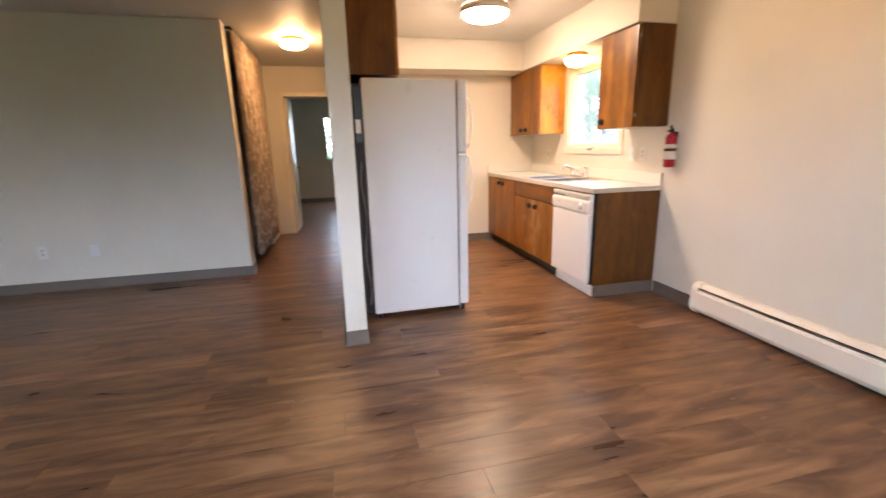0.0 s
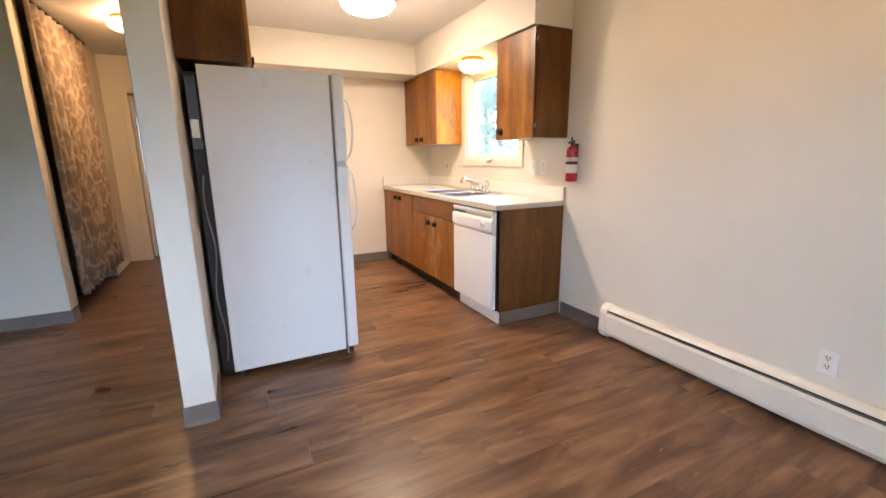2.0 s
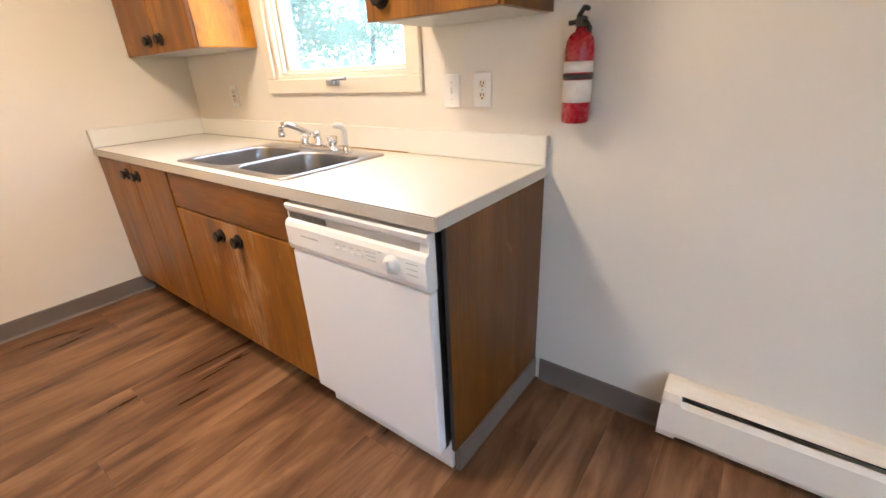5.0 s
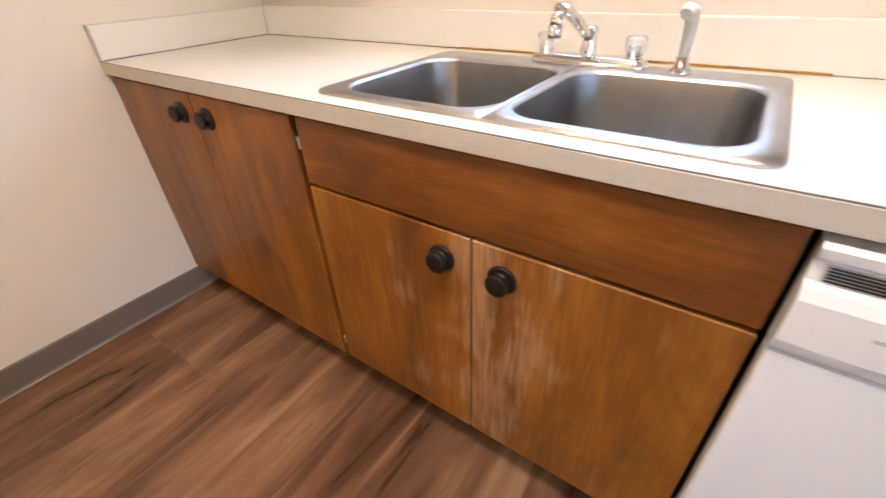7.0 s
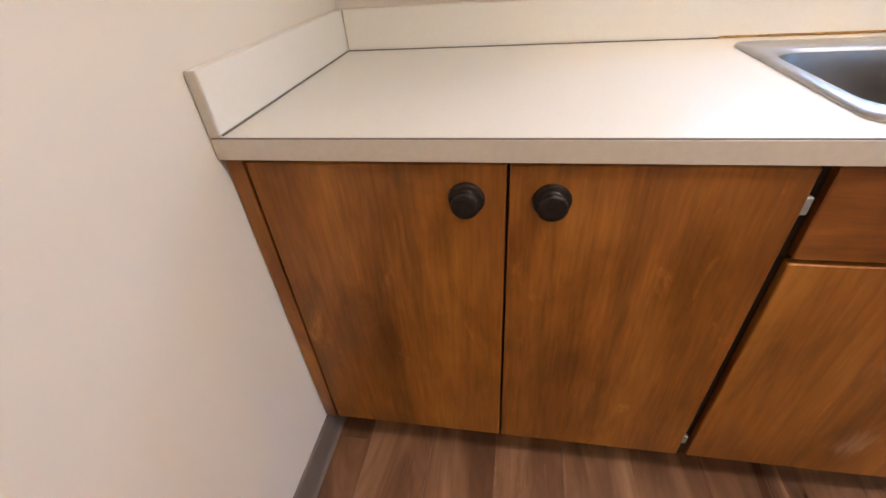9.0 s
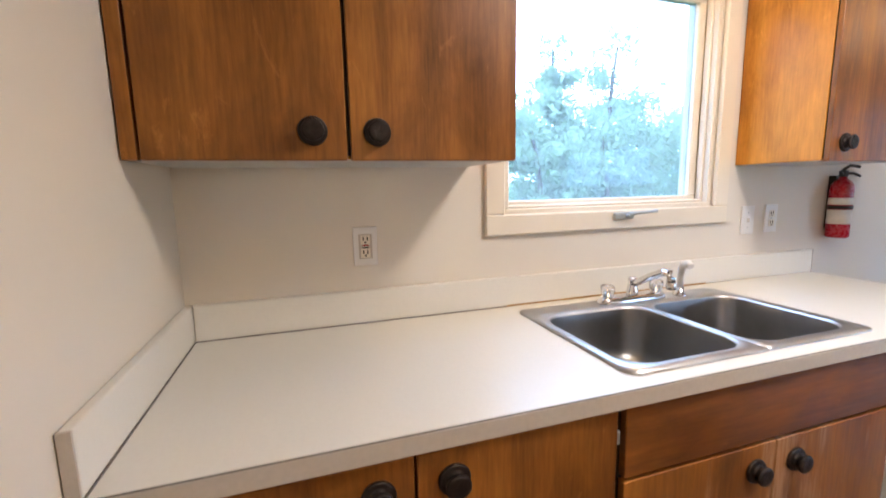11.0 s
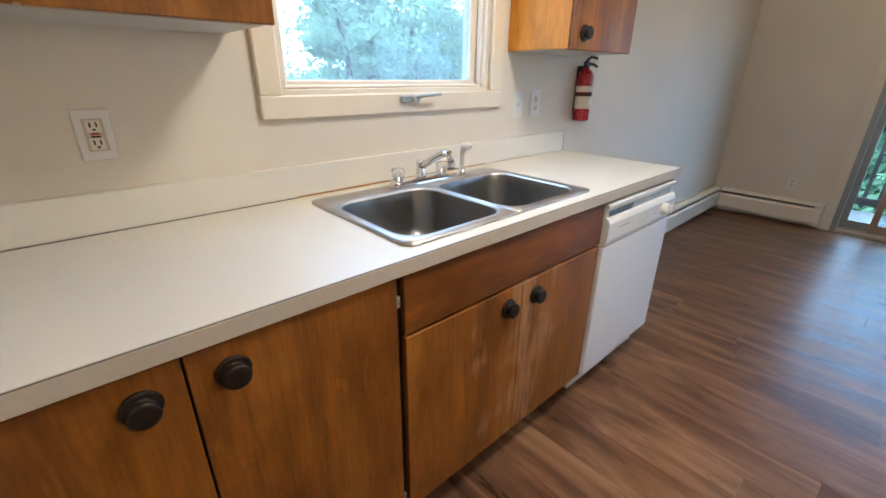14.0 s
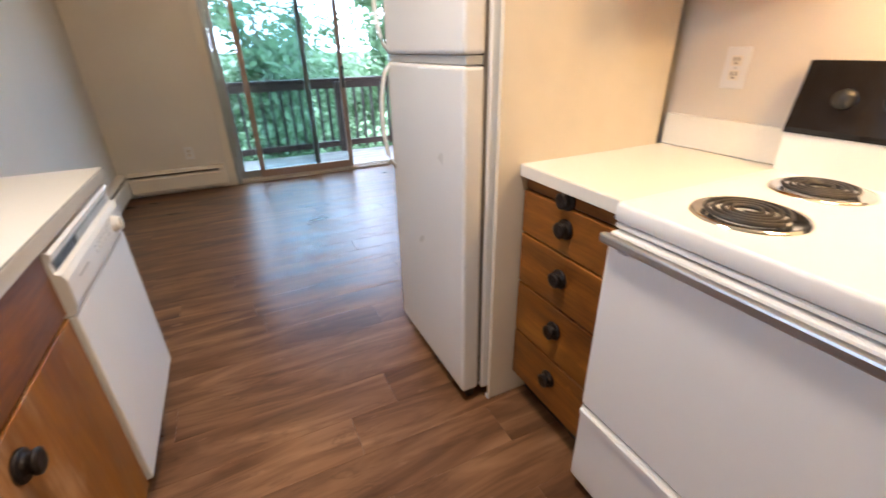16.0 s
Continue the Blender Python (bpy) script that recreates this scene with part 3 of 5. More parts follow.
for a in (BWX0, (BWX0 + BWX1) / 2 - 0.025, BWX1 - 0.05):
    box(bm, a, a + 0.05, BED_Y + 0.02, BED_Y + 0.08, 1.05, 2.0)
part("window_frame", bm, M_TRIM, bw)
p2 = part("pane", boxed(BWX0 + 0.05, BWX1 - 0.05, BED_Y + 0.045, BED_Y + 0.05, 1.05, 2.0), M_GLASS, bw)
p2.visible_shadow = False


# ---- cabinets ----
def knob(parent, x, y, z, face=-1):
    axis = "-x" if face < 0 else "x"
    bm = lathe(bmesh.new(), [(0.0, 0.0), (0.029, 0.0), (0.0305, 0.004), (0.028, 0.008), (0.022, 0.0065), (0.017, 0.009), (0.0165, 0.018),
                             (0.023, 0.022), (0.0235, 0.027), (0.019, 0.030), (0.010, 0.0285), (0.0, 0.0285)], (x, y, z), axis, 20)
    return part("knob", bm, M_KNOB, parent, "round blackened metal knob")


def hinge(parent, x, y, z):
    bm = boxed(x - 0.006, x + 0.003, y - 0.006, y + 0.006, z - 0.015, z + 0.015, 0.002)
    return part("hinge", bm, M_ALUD, parent, "small grey metal hinge")


BX = -0.605    # front of the base cabinets' bodies
cab = thing("base_cabinet", (-0.3, -0.46, 0), "stained plywood base cabinet with two doors", "cabinet")
bm = bmesh.new()
# wooden body coloured near-black so the door gaps read as shade
box(bm, BX, -0.004, -0.905, -0.005, 0.10, 0.870)
part("body", bm, M_DARK, cab)
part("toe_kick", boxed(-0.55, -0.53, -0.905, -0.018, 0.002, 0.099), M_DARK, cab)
part("filler", boxed(BX - 0.018, BX - 0.001, -0.034, -0.003, 0.112, 0.868, 0.001), M_WOOD, cab)
d = part("door", boxed(BX - 0.020, BX - 0.001, -0.474, -0.040, 0.116, 0.864, 0.002), M_WOOD, cab)
knob(d, BX - 0.020, -0.411, 0.805)
d = part("door", boxed(BX - 0.020, BX - 0.001, -0.895, -0.479, 0.116, 0.864, 0.002), M_WOOD, cab)
knob(d, BX - 0.020, -0.545, 0.805)
hinge(d, BX - 0.008, -0.902, 0.80)
hinge(d, BX - 0.008, -0.902, 0.17)

cab = thing("sink_cabinet", (-0.3, -1.37, 0), "stained plywood sink cabinet with worn doors below the sink", "cabinet")
part("body", boxed(BX, -0.004, -1.812, -0.908, 0.10, 0.70), M_DARK, cab)
bm = bmesh.new()
box(bm, BX, BX + 0.02, -1.812, -0.908, 0.701, 0.870)
part("top_rail", bm, M_DARK, cab)
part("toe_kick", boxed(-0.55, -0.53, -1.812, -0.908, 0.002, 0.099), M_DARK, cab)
part("false_front", boxed(BX - 0.020, BX - 0.001, -1.810, -0.916, 0.709, 0.866, 0.002), M_WOODH, cab)
d = part("door", boxed(BX - 0.020, BX - 0.001, -1.362, -0.916, 0.116, 0.700, 0.002), M_WORN, cab, "door with pale water-worn streaks")
knob(d, BX - 0.020, -1.297, 0.636)
d = part("door", boxed(BX - 0.020, BX - 0.001, -1.810, -1.366, 0.116, 0.700, 0.002), M_WORN, cab, "door with pale water-worn streaks")
knob(d, BX - 0.020, -1.432, 0.636)

cab = thing("end_panel", (-0.3, -2.43, 0), "stained plywood panel closing the cabinet run", "panel")
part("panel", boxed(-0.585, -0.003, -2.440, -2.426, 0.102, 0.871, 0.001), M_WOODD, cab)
part("edge", boxed(-0.5885, -0.5855, -2.4395, -2.4265, 0.104, 0.870), M_BLACK, cab, "black strip on the front edge")
bm = bmesh.new()
box(bm, -0.572, -0.003, -2.445, -2.426, 0.002, 0.10, 0.002)
part("base_strip", bm, M_BASE, cab, "grey vinyl strip at the foot")

# worktop with the sink cut-out
CX0 = -0.635
SKX0, SKX1, SKY0, SKY1 = -0.592, -0.085, -1.768, -0.952
top = thing("worktop", (-0.3, -1.22, 0.872), "off-white laminate worktop with splashbacks", "worktop")
us = [CX0 + 0.002, SKX0 + 0.012, SKX1 - 0.012, -0.002]
vs = [-2.447, SKY0 + 0.012, SKY1 - 0.012, -0.002]
part("slab", cells(us, vs, lambda i, j: not (i == 1 and j == 1), lambda u, v, dd: (u, v, dd), 0.873, 0.910), M_COUNTER, top)
part("front_edge", boxed(CX0 - 0.001, CX0 + 0.0015, -2.447, -0.002, 0.872, 0.9072, 0.0008), M_EDGE, top, "greyer laminate edge strip")
part("edge_seam", boxed(CX0 - 0.0002, CX0 + 0.0016, -2.446, -0.003, 0.9075, 0.9096), M_GASKET, top, "thin dark seam along the front edge")
part("end_edge", boxed(CX0 + 0.003, -0.003, -2.4496, -2.4475, 0.873, 0.9072, 0.0008), M_EDGE, top, "greyer laminate edge strip")
part("splash_end_cap", boxed(-0.0215, -0.002, -2.4505, -2.4478, 0.908, 1.0115, 0.0008), M_EDGE, top, "grey end cap of the splashback")
part("splash_joint", boxed(-0.0236, -0.0213, -0.95, -0.023, 0.9103, 0.9128), M_GASKET, top, "dark joint below the splashback")
part("side_joint", boxed(CX0 + 0.006, -0.024, -0.0232, -0.0208, 0.9103, 0.9128), M_GASKET, top, "dark joint below the side splash")
part("backsplash", boxed(-0.021, -0.002, -2.447, -0.022, 0.911, 1.011, 0.003, seg=2), M_COUNTER, top)
part("side_splash", boxed(CX0 + 0.004, -0.002, -0.0205, -0.002, 0.911, 1.011, 0.003, seg=2), M_COUNTER, top)
part("side_splash_cap", boxed(CX0 - 0.001, CX0 + 0.003, -0.0205, -0.002, 0.911, 1.011, 0.001), M_EDGE, top)
# brass-coloured strip draws the lamp's yellow glow on the caulk
part("metal_strip", boxed(-0.0235, -0.0212, -1.83, -0.95, 0.9115, 0.916), M_BRASS, top, "caulk line along the splashback, its glow drawn in brass")

# ---- sink ----
sink = thing("sink", ((SKX0 + SKX1) / 2, (SKY0 + SKY1) / 2, 0.911), "double-bowl stainless steel sink set in the worktop", "sink")
ymid = (SKY0 + SKY1) / 2
zt = 0.9155
for sgn, nm in ((1, "bowl"), (-1, "bowl")):
    y0, y1 = (ymid, SKY1) if sgn > 0 else (SKY0, ymid)
    cx, cy, w, h = (SKX0 + SKX1) / 2, (y0 + y1) / 2, SKX1 - SKX0, y1 - y0
    tiny = 0.0004
    rr = [0.035, 0.035, tiny, tiny] if sgn > 0 else [tiny, tiny, 0.035, 0.035]
    bx0, bx1 = SKX0 + 0.038, SKX1 - 0.095
    by0, by1 = (ymid + 0.014, y1 - 0.035) if sgn > 0 else (y0 + 0.035, ymid - 0.014)
    bcx, bcy, bw2, bh = (bx0 + bx1) / 2, (by0 + by1) / 2, bx1 - bx0, by1 - by0
    ring = lambda dw, z, r: [(x, y, z) for x, y in rrect(bcx, bcy, bw2 - dw, bh - dw, r)]
    out = lambda dw, z: [(x, y, z) for x, y in rrect(cx, cy, w, h, rr)]
    bm = bmesh.new()
    loops(bm, [out(0, 0.9105), out(0, zt), ring(-0.012, zt + 0.001, 0.075), ring(-0.004, zt - 0.001, 0.072), ring(0.0, zt - 0.006, 0.07)])
    part("rim", bm, M_STEEL, sink)
    bm = bmesh.new()
    loops(bm, [ring(0.0, zt - 0.006, 0.07), ring(0.008, zt - 0.03, 0.068), ring(0.02, zt - 0.13, 0.066), ring(0.035, zt - 0.155, 0.06),
               ring(0.07, zt - 0.170, 0.05), ring(0.14, zt - 0.174, 0.03), ring(0.22, zt - 0.176, 0.02)], cap=True)
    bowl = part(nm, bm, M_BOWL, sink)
    bm = lathe(bmesh.new(), [(0.0, 0.001), (0.018, 0.001), (0.022, 0.004), (0.034, 0.0045), (0.042, 0.003), (0.043, 0.0)], (bcx, bcy, zt - 0.1755), "z", 24)
    part("strainer", bm, M_CHROME, bowl, "round chrome drain strainer")

# ---- faucet and sprayer ----
FY, FX = -1.372, -0.127
fa = thing("faucet", (FX, FY, 0.917), "chrome kitchen faucet with clear acrylic handles", "faucet")
bm = bmesh.new()
loops(bm, [[(x, y, z) for x, y in rrect(FX, FY, ww, hh, ww / 2 - 0.001, 6)] for ww, hh, z in
           ((0.055, 0.27, 0.917), (0.055, 0.27, 0.924), (0.046, 0.255, 0.934), (0.03, 0.235, 0.938))], cap=True)
part("base_plate", bm, M_CHROME, fa)
part("neck", lathe(bmesh.new(), [(0.02, 0), (0.019, 0.02), (0.016, 0.03), (0.015, 0.05), (0.017, 0.055), (0.014, 0.062), (0.0, 0.064)], (FX, FY, 0.934), "z", 18), M_CHROME, fa)
sp = [(FX, FY, 0.975), (FX - 0.035, FY + 0.003, 0.99), (FX - 0.09, FY + 0.008, 1.02), (FX - 0.14, FY + 0.012, 1.042), (FX - 0.162, FY + 0.014, 1.043), (FX - 0.171, FY + 0.015, 1.03), (FX - 0.172, FY + 0.015, 1.008)]
spout = part("spout", tube(bmesh.new(), sp, [0.013, 0.0125, 0.012, 0.012, 0.0125, 0.0125, 0.012], 12), M_CHROME, fa)
part("aerator", lathe(bmesh.new(), [(0.0, 0.0), (0.0135, 0.0), (0.0145, 0.004), (0.0145, 0.02), (0.012, 0.024)], (FX - 0.172, FY + 0.015, 0.994), "z", 16), M_CHROME, spout)
for s in (-1, 1):
    hd2 = part("handle", lathe(bmesh.new(), [(0.0, 0.05), (0.018, 0.05), (0.023, 0.045), (0.022, 0.025), (0.018, 0.012), (0.0, 0.012)], (FX, FY + s * 0.102, 0.93), "z", 8), M_ACRYL, fa, "clear faceted acrylic handle")
    part("stem", lathe(bmesh.new(), [(0.017, 0), (0.015, 0.008), (0.009, 0.012), (0.009, 0.03), (0.0, 0.031)], (FX, FY + s * 0.102, 0.932), "z", 14), M_CHROME, hd2)
SY = -1.572
spr = thing("sink_sprayer", (FX - 0.01, SY, 0.917), "chrome and white side sprayer at the sink", "sprayer")
part("collar", lathe(bmesh.new(), [(0.022, 0), (0.022, 0.005), (0.014, 0.012), (0.013, 0.03), (0.0, 0.03)], (FX - 0.01, SY, 0.917), "z", 16), M_CHROME, spr)
part("wand", tube(bmesh.new(), [(FX - 0.01, SY, 0.948), (FX - 0.01, SY, 0.985), (FX - 0.012, SY, 1.01), (FX - 0.022, SY + 0.002, 1.03), (FX - 0.045, SY + 0.006, 1.034), (FX - 0.055, SY + 0.008, 1.028)],
                  [0.010, 0.011, 0.012, 0.014, 0.014, 0.012], 12), M_WPLASTIC, spr)

# ---- dishwasher ----
dw = thing("dishwasher", (-0.3, -2.12, 0), "white built-in dishwasher with a control dial", "dishwasher")
Y0, Y1 = -2.416, -1.822
part("body", boxed(-0.60, -0.03, Y0 + 0.008, Y1 - 0.004, 0.105, 0.868), M_BLACK, dw)
part("door", boxed(-0.636, -0.601, Y0, Y1, 0.118, 0.693, 0.006, seg=2), M_WHITE, dw)
bm = bmesh.new()
prof = [(-0.602, 0.858), (-0.630, 0.858), (-0.637, 0.852), (-0.634, 0.838), (-0.628, 0.832), (-0.629, 0.806), (-0.640, 0.800), (-0.646, 0.785), (-0.645, 0.720), (-0.640, 0.702), (-0.632, 0.696), (-0.602, 0.696)]
ra = [[(x, y, z) for x, z in prof] for y in (Y0, Y1)]
loops(bm, ra, smooth=False)
bm.verts.ensure_lookup_table()
n = len(prof)
bm.faces.new([bm.verts[i] for i in range(n)])
bm.faces.new([bm.verts[n + i] for i in range(n)])
cp = part("control_panel", bm, M_WPLASTIC, dw)
part("handle_recess", boxed(-0.6305, -0.6275, Y0 + 0.03, Y1 - 0.012, 0.808, 0.830), M_STRIP, cp, "silver recessed grip strip")
for k in range(5):
    for g in range(3):
        y = Y1 - 0.016 - g * 0.062
        part("vent_slot", boxed(-0.6318, -0.6300, y - 0.058, y, 0.8088 + k * 0.0044, 0.8112 + k * 0.0044), M_BLACK, cp)
dial = part("dial", lathe(bmesh.new(), [(0.029, 0), (0.029, 0.003), (0.025, 0.005), (0.0235, 0.015), (0.021, 0.018), (0.0, 0.018)], (-0.6455, -2.300, 0.756), "-x", 28), M_WPLASTIC, cp)
part("grip", boxed(-0.670, -0.663, -2.304, -2.296, 0.737, 0.775, 0.002), M_WPLASTIC, dial)
for k in range(4):
    part("button", boxed(-0.6485, -0.645, -2.07 - k * 0.032 - 0.02, -2.07 - k * 0.032, 0.748, 0.760, 0.002), M_WPLASTIC, cp)
for k in range(4):
    part("marking", boxed(-0.6466, -0.6452, -2.068 - k * 0.032 - 0.016, -2.068 - k * 0.032, 0.768, 0.771), M_GREYPL, cp)
part("marking", boxed(-0.6466, -0.6452, -1.985, -1.90, 0.758, 0.763), M_GREYPL, cp)
for k in range(3):
    part("marking", boxed(-0.6466, -0.6452, -2.39, -2.35, 0.74 + k * 0.016, 0.743 + k * 0.016), M_GREYPL, cp)
for k in range(3):
    part("marking", boxed(-0.6466, -0.6452, -2.238, -2.205 + 0.006 * k, 0.748 + k * 0.012, 0.7505 + k * 0.012), M_GREYPL, cp)
part("marking", boxed(-0.6466, -0.6452, -2.262, -2.25, 0.781, 0.7835), M_GREYPL, cp)
part("toe_kick", boxed(-0.575, -0.56, Y0, Y1, 0.002, 0.117), M_WHITE, dw)

# ---- wall cabinets ----
UX = -0.298
uc = thing("wall_cabinet", (-0.15, -0.415, 1.375), "stained plywood wall cabinet with two doors", "cabinet", "wall cabinets")
# carcase colour carries the lamp's glow
part("body", boxed(UX, -0.002, -0.822, -0.004, 1.378, 2.114, 0.001), M_WOODLIT, uc, "plywood carcase with lamp glow in its colour")
part("underside", boxed(UX + 0.012, -0.003, -0.81, -0.012, 1.374, 1.3775), M_GREYPL, uc)
part("filler", boxed(UX - 0.019, UX - 0.001, -0.030, -0.004, 1.374, 2.114, 0.001), M_WOOD, uc)
# dark sheet behind the doors paints the shade of their gaps
part("reveal", boxed(UX - 0.004, UX - 0.0005, -0.82, -0.031, 1.384, 2.11), M_DARK, uc)
d = part("door", boxed(UX - 0.021, UX - 0.0045, -0.420, -0.036, 1.374, 2.106, 0.002), M_WOOD, uc)
knob(d, UX - 0.021, -0.350, 1.434)
d = part("door", boxed(UX - 0.021, UX - 0.0045, -0.824, -0.428, 1.374, 2.106, 0.002), M_WOOD, uc)
knob(d, UX - 0.021, -0.485, 1.434)

uc = thing("wall_cabinet", (-0.15, -2.20, 1.375), "narrow stained plywood wall cabinet above the extinguisher", "cabinet", "wall cabinets")
part("body", boxed(UX, -0.002, -2.436, -1.965, 1.378, 2.114, 0.001), M_WOODLIT, uc, "plywood carcase with lamp glow in its colour")
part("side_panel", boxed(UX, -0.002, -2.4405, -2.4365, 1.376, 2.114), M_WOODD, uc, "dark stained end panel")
part("underside", boxed(UX + 0.012, -0.003, -2.425, -1.975, 1.374, 1.3775), M_GREYPL, uc)
# same painted gap shade behind the single door
part("reveal", boxed(UX - 0.004, UX - 0.0005, -2.432, -1.97, 1.384, 2.11), M_DARK, uc)
d = part("door", boxed(UX - 0.021, UX - 0.0045, -2.432, -1.966, 1.374, 2.106, 0.002), M_WOOD, uc)
knob(d, UX - 0.021, -2.035, 1.434)
hinge(d, UX - 0.004, -2.437, 1.46)
hinge(d, UX - 0.004, -2.437, 2.03)

uc = thing("fridge_cabinet", (-2.28, -2.06, 1.74), "dark stained plywood cabinet over the fridge", "cabinet", "wall cabinets")
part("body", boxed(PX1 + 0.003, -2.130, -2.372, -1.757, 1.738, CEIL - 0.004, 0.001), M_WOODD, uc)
d = part("door", boxed(-2.129, -2.111, -2.370, -2.066, 1.738, CEIL - 0.01, 0.002), M_WOOD, uc)
knob(d, -2.111, -2.12, 1.80, 1)
d = part("door", boxed(-2.129, -2.111, -2.062, -1.757, 1.738, CEIL - 0.01, 0.002), M_WOOD, uc)
knob(d, -2.111, -2.01, 1.80, 1)

# ---- fridge and its panel ----
fr = thing("refrigerator", (-2.03, -2.07, 0), "white top-freezer refrigerator with long handles", "refrigerator")
F0, F1, FT = -2.388, -1.762, 1.715
part("body", boxed(-2.372, -1.722, F0, F1, 0.045, FT, 0.006, seg=2), M_FRIDGE, fr)
part("condenser", boxed(-2.43, -2.373, F0 + 0.03, F1 - 0.03, 0.05, 1.68), M_DARK, fr, "black condenser at the back")
cond = part("back_bracket", boxed(-2.43, -2.38, F0 + 0.008, F0 + 0.029, 1.30, 1.66, 0.003), M_BLACK, fr)
part("paper_tag", boxed(-2.425, -2.39, F0 + 0.004, F0 + 0.0075, 1.36, 1.45), M_SILL, cond, "tan paper tag")
part("power_cable", tube(bmesh.new(), [(-2.40 + 0.012 * math.sin(k * 0.9), F0 + 0.012, 0.12 + k * 0.075) for k in range(15)], 0.0045, 6), M_GASKET, fr, "grey cable hanging behind the fridge")
part("gasket", boxed(-1.7215, -1.708, F0 + 0.012, F1 - 0.012, 0.07, FT - 0.01), M_GASKET, fr)
low = part("lower_door", boxed(-1.7075, -1.640, F0, F1, 0.055, 1.205, 0.012, seg=3), M_FRIDGE, fr)
upd = part("freezer_door", boxed(-1.7075, -1.640, F0, F1, 1.232, FT + 0.003, 0.012, seg=3), M_FRIDGE, fr)
part("door_trim", boxed(-1.70, -1.648, F0 + 0.02, F1 - 0.002, 1.207, 1.230), M_GREYPL, fr)
hy = F0 + 0.035


def fridge_handle(parent, z0, z1):
    n = 14
    pts = []
    for i in range(n + 1):
        s = i / n
        pts.append((-1.640 + 0.042 * math.sin(math.pi * min(1, max(0, s))) ** 0.55 + (0.002 if 0 < i < n else -0.004), hy, z0 + (z1 - z0) * s))
    part("handle", tube(bmesh.new(), pts, 0.0075, 10), M_WPLASTIC, parent)


fridge_handle(upd, 1.24, 1.60)
fridge_handle(low, 0.80, 1.198)
part("base_grille", boxed(-1.70, -1.672, F0 + 0.02, F1 - 0.02, 0.006, 0.05), M_BLACK, fr)
for yy in (F0 + 0.04, F1 - 0.04):
    part("foot", lathe(bmesh.new(), [(0.016, 0), (0.016, 0.04), (0, 0.04)], (-1.69, yy, 0.002), "z", 10), M_WPLASTIC, fr)
    part("foot", lathe(bmesh.new(), [(0.016, 0), (0.016, 0.044), (0, 0.044)], (-2.33, yy, 0.002), "z", 10), M_BLACK, fr)
sp2 = thing("divider_board", (-2.1, -1.747, 0), "tall cream panel between fridge and drawers", "panel")
part("panel", boxed(PX1 + 0.04, -1.745, -1.755, -1.738, 0.002, 1.736, 0.001), M_TRIM, sp2)
part("base_cap", boxed(-1.744, -1.738, -1.756, -1.737, 0.003, 0.02), M_WPLASTIC, sp2)

# ---- drawer unit, short worktop, stove ----
RX = -1.858
D0, D1 = -1.735, -1.345
du = thing("drawer_unit", (-2.15, -1.54, 0), "stained plywood four-drawer unit beside the stove", "drawers")
part("body", boxed(PX1 + 0.003, RX, D0, D1, 0.10, 0.886), M_DARK, du)
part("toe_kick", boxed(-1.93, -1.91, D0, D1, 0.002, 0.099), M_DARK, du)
bb = part("cutting_board", boxed(RX + 0.001, RX + 0.014, D0 + 0.01, D1 - 0.01, 0.850, 0.882, 0.002), M_WOODH, du)
knob(bb, RX + 0.014, -1.535, 0.866, 1)
for z0, z1, kz in ((0.705, 0.844, 0.785), (0.522, 0.699, 0.625), (0.322, 0.516, 0.437), (0.118, 0.316, 0.240)):
    dd = part("drawer_front", boxed(RX + 0.001, RX + 0.02, D0 + 0.008, D1 - 0.008, z0, z1, 0.003), M_WOODH, du)
    knob(dd, RX + 0.02, -1.525, kz, 1)
wt = thing("short_worktop", (-2.15, -1.54, 0.888), "cream laminate worktop piece beside the stove", "worktop")
part("slab", boxed(PX1 + 0.002, RX + 0.030, D0 - 0.001, D1 + 0.008, 0.888, 0.926, 0.002), M_COUNTER, wt)
part("front_edge", boxed(RX + 0.0305, RX + 0.033, D0 - 0.001, D1 + 0.008, 0.889, 0.924, 0.001), M_COUNTER, wt)
part("backsplash", boxed(PX1 + 0.002, PX1 + 0.02, D0, D1 + 0.008, 0.927, 1.032, 0.003), M_COUNTER, wt)

st = thing("stove", (-2.1, -0.955, 0), "white electric coil stove with a black backguard", "stove")
S0, S1, SXF = -1.330, -0.572, -1.800
part("body", boxed(PX1 + 0.02, SXF - 0.02, S0 + 0.003, S1 - 0.003, -0.010, 0.878), M_WHITE, st)
bm = bmesh.new()
loops(bm, [[(x, y, z) for x, y in rrect((PX1 + 0.02 + SXF + 0.01) / 2, (S0 + S1) / 2, SXF + 0.01 - PX1 - 0.02 - dd, S1 - S0 - dd, 0.012, 4)]
           for dd, z in ((0.006, 0.879), (0, 0.883), (0, 0.912), (0.006, 0.920), (0.02, 0.922), (0.03, 0.918))], cap=True)
ck = part("cooktop", bm, M_WHITE, st)
od = part("oven_door", boxed(SXF - 0.019, SXF + 0.018, S0 + 0.004, S1 - 0.004, 0.328, 0.856, 0.008, seg=2), M_WHITE, st)
part("trim_strip", boxed(SXF - 0.019, SXF + 0.006, S0 + 0.006, S1 - 0.006, 0.862, 0.875, 0.003), M_WHITE, st)
hb = bmesh.new()
box(hb, SXF + 0.03, SXF + 0.050, S0 + 0.004, S1 - 0.004, 0.834, 0.858, 0.006, seg=2)
for yy in (S0 + 0.06, S1 - 0.06):
    box(hb, SXF + 0.016, SXF + 0.034, yy - 0.012, yy + 0.012, 0.822, 0.850)
part("handle", hb, M_STEEL, od, "silver bar handle")
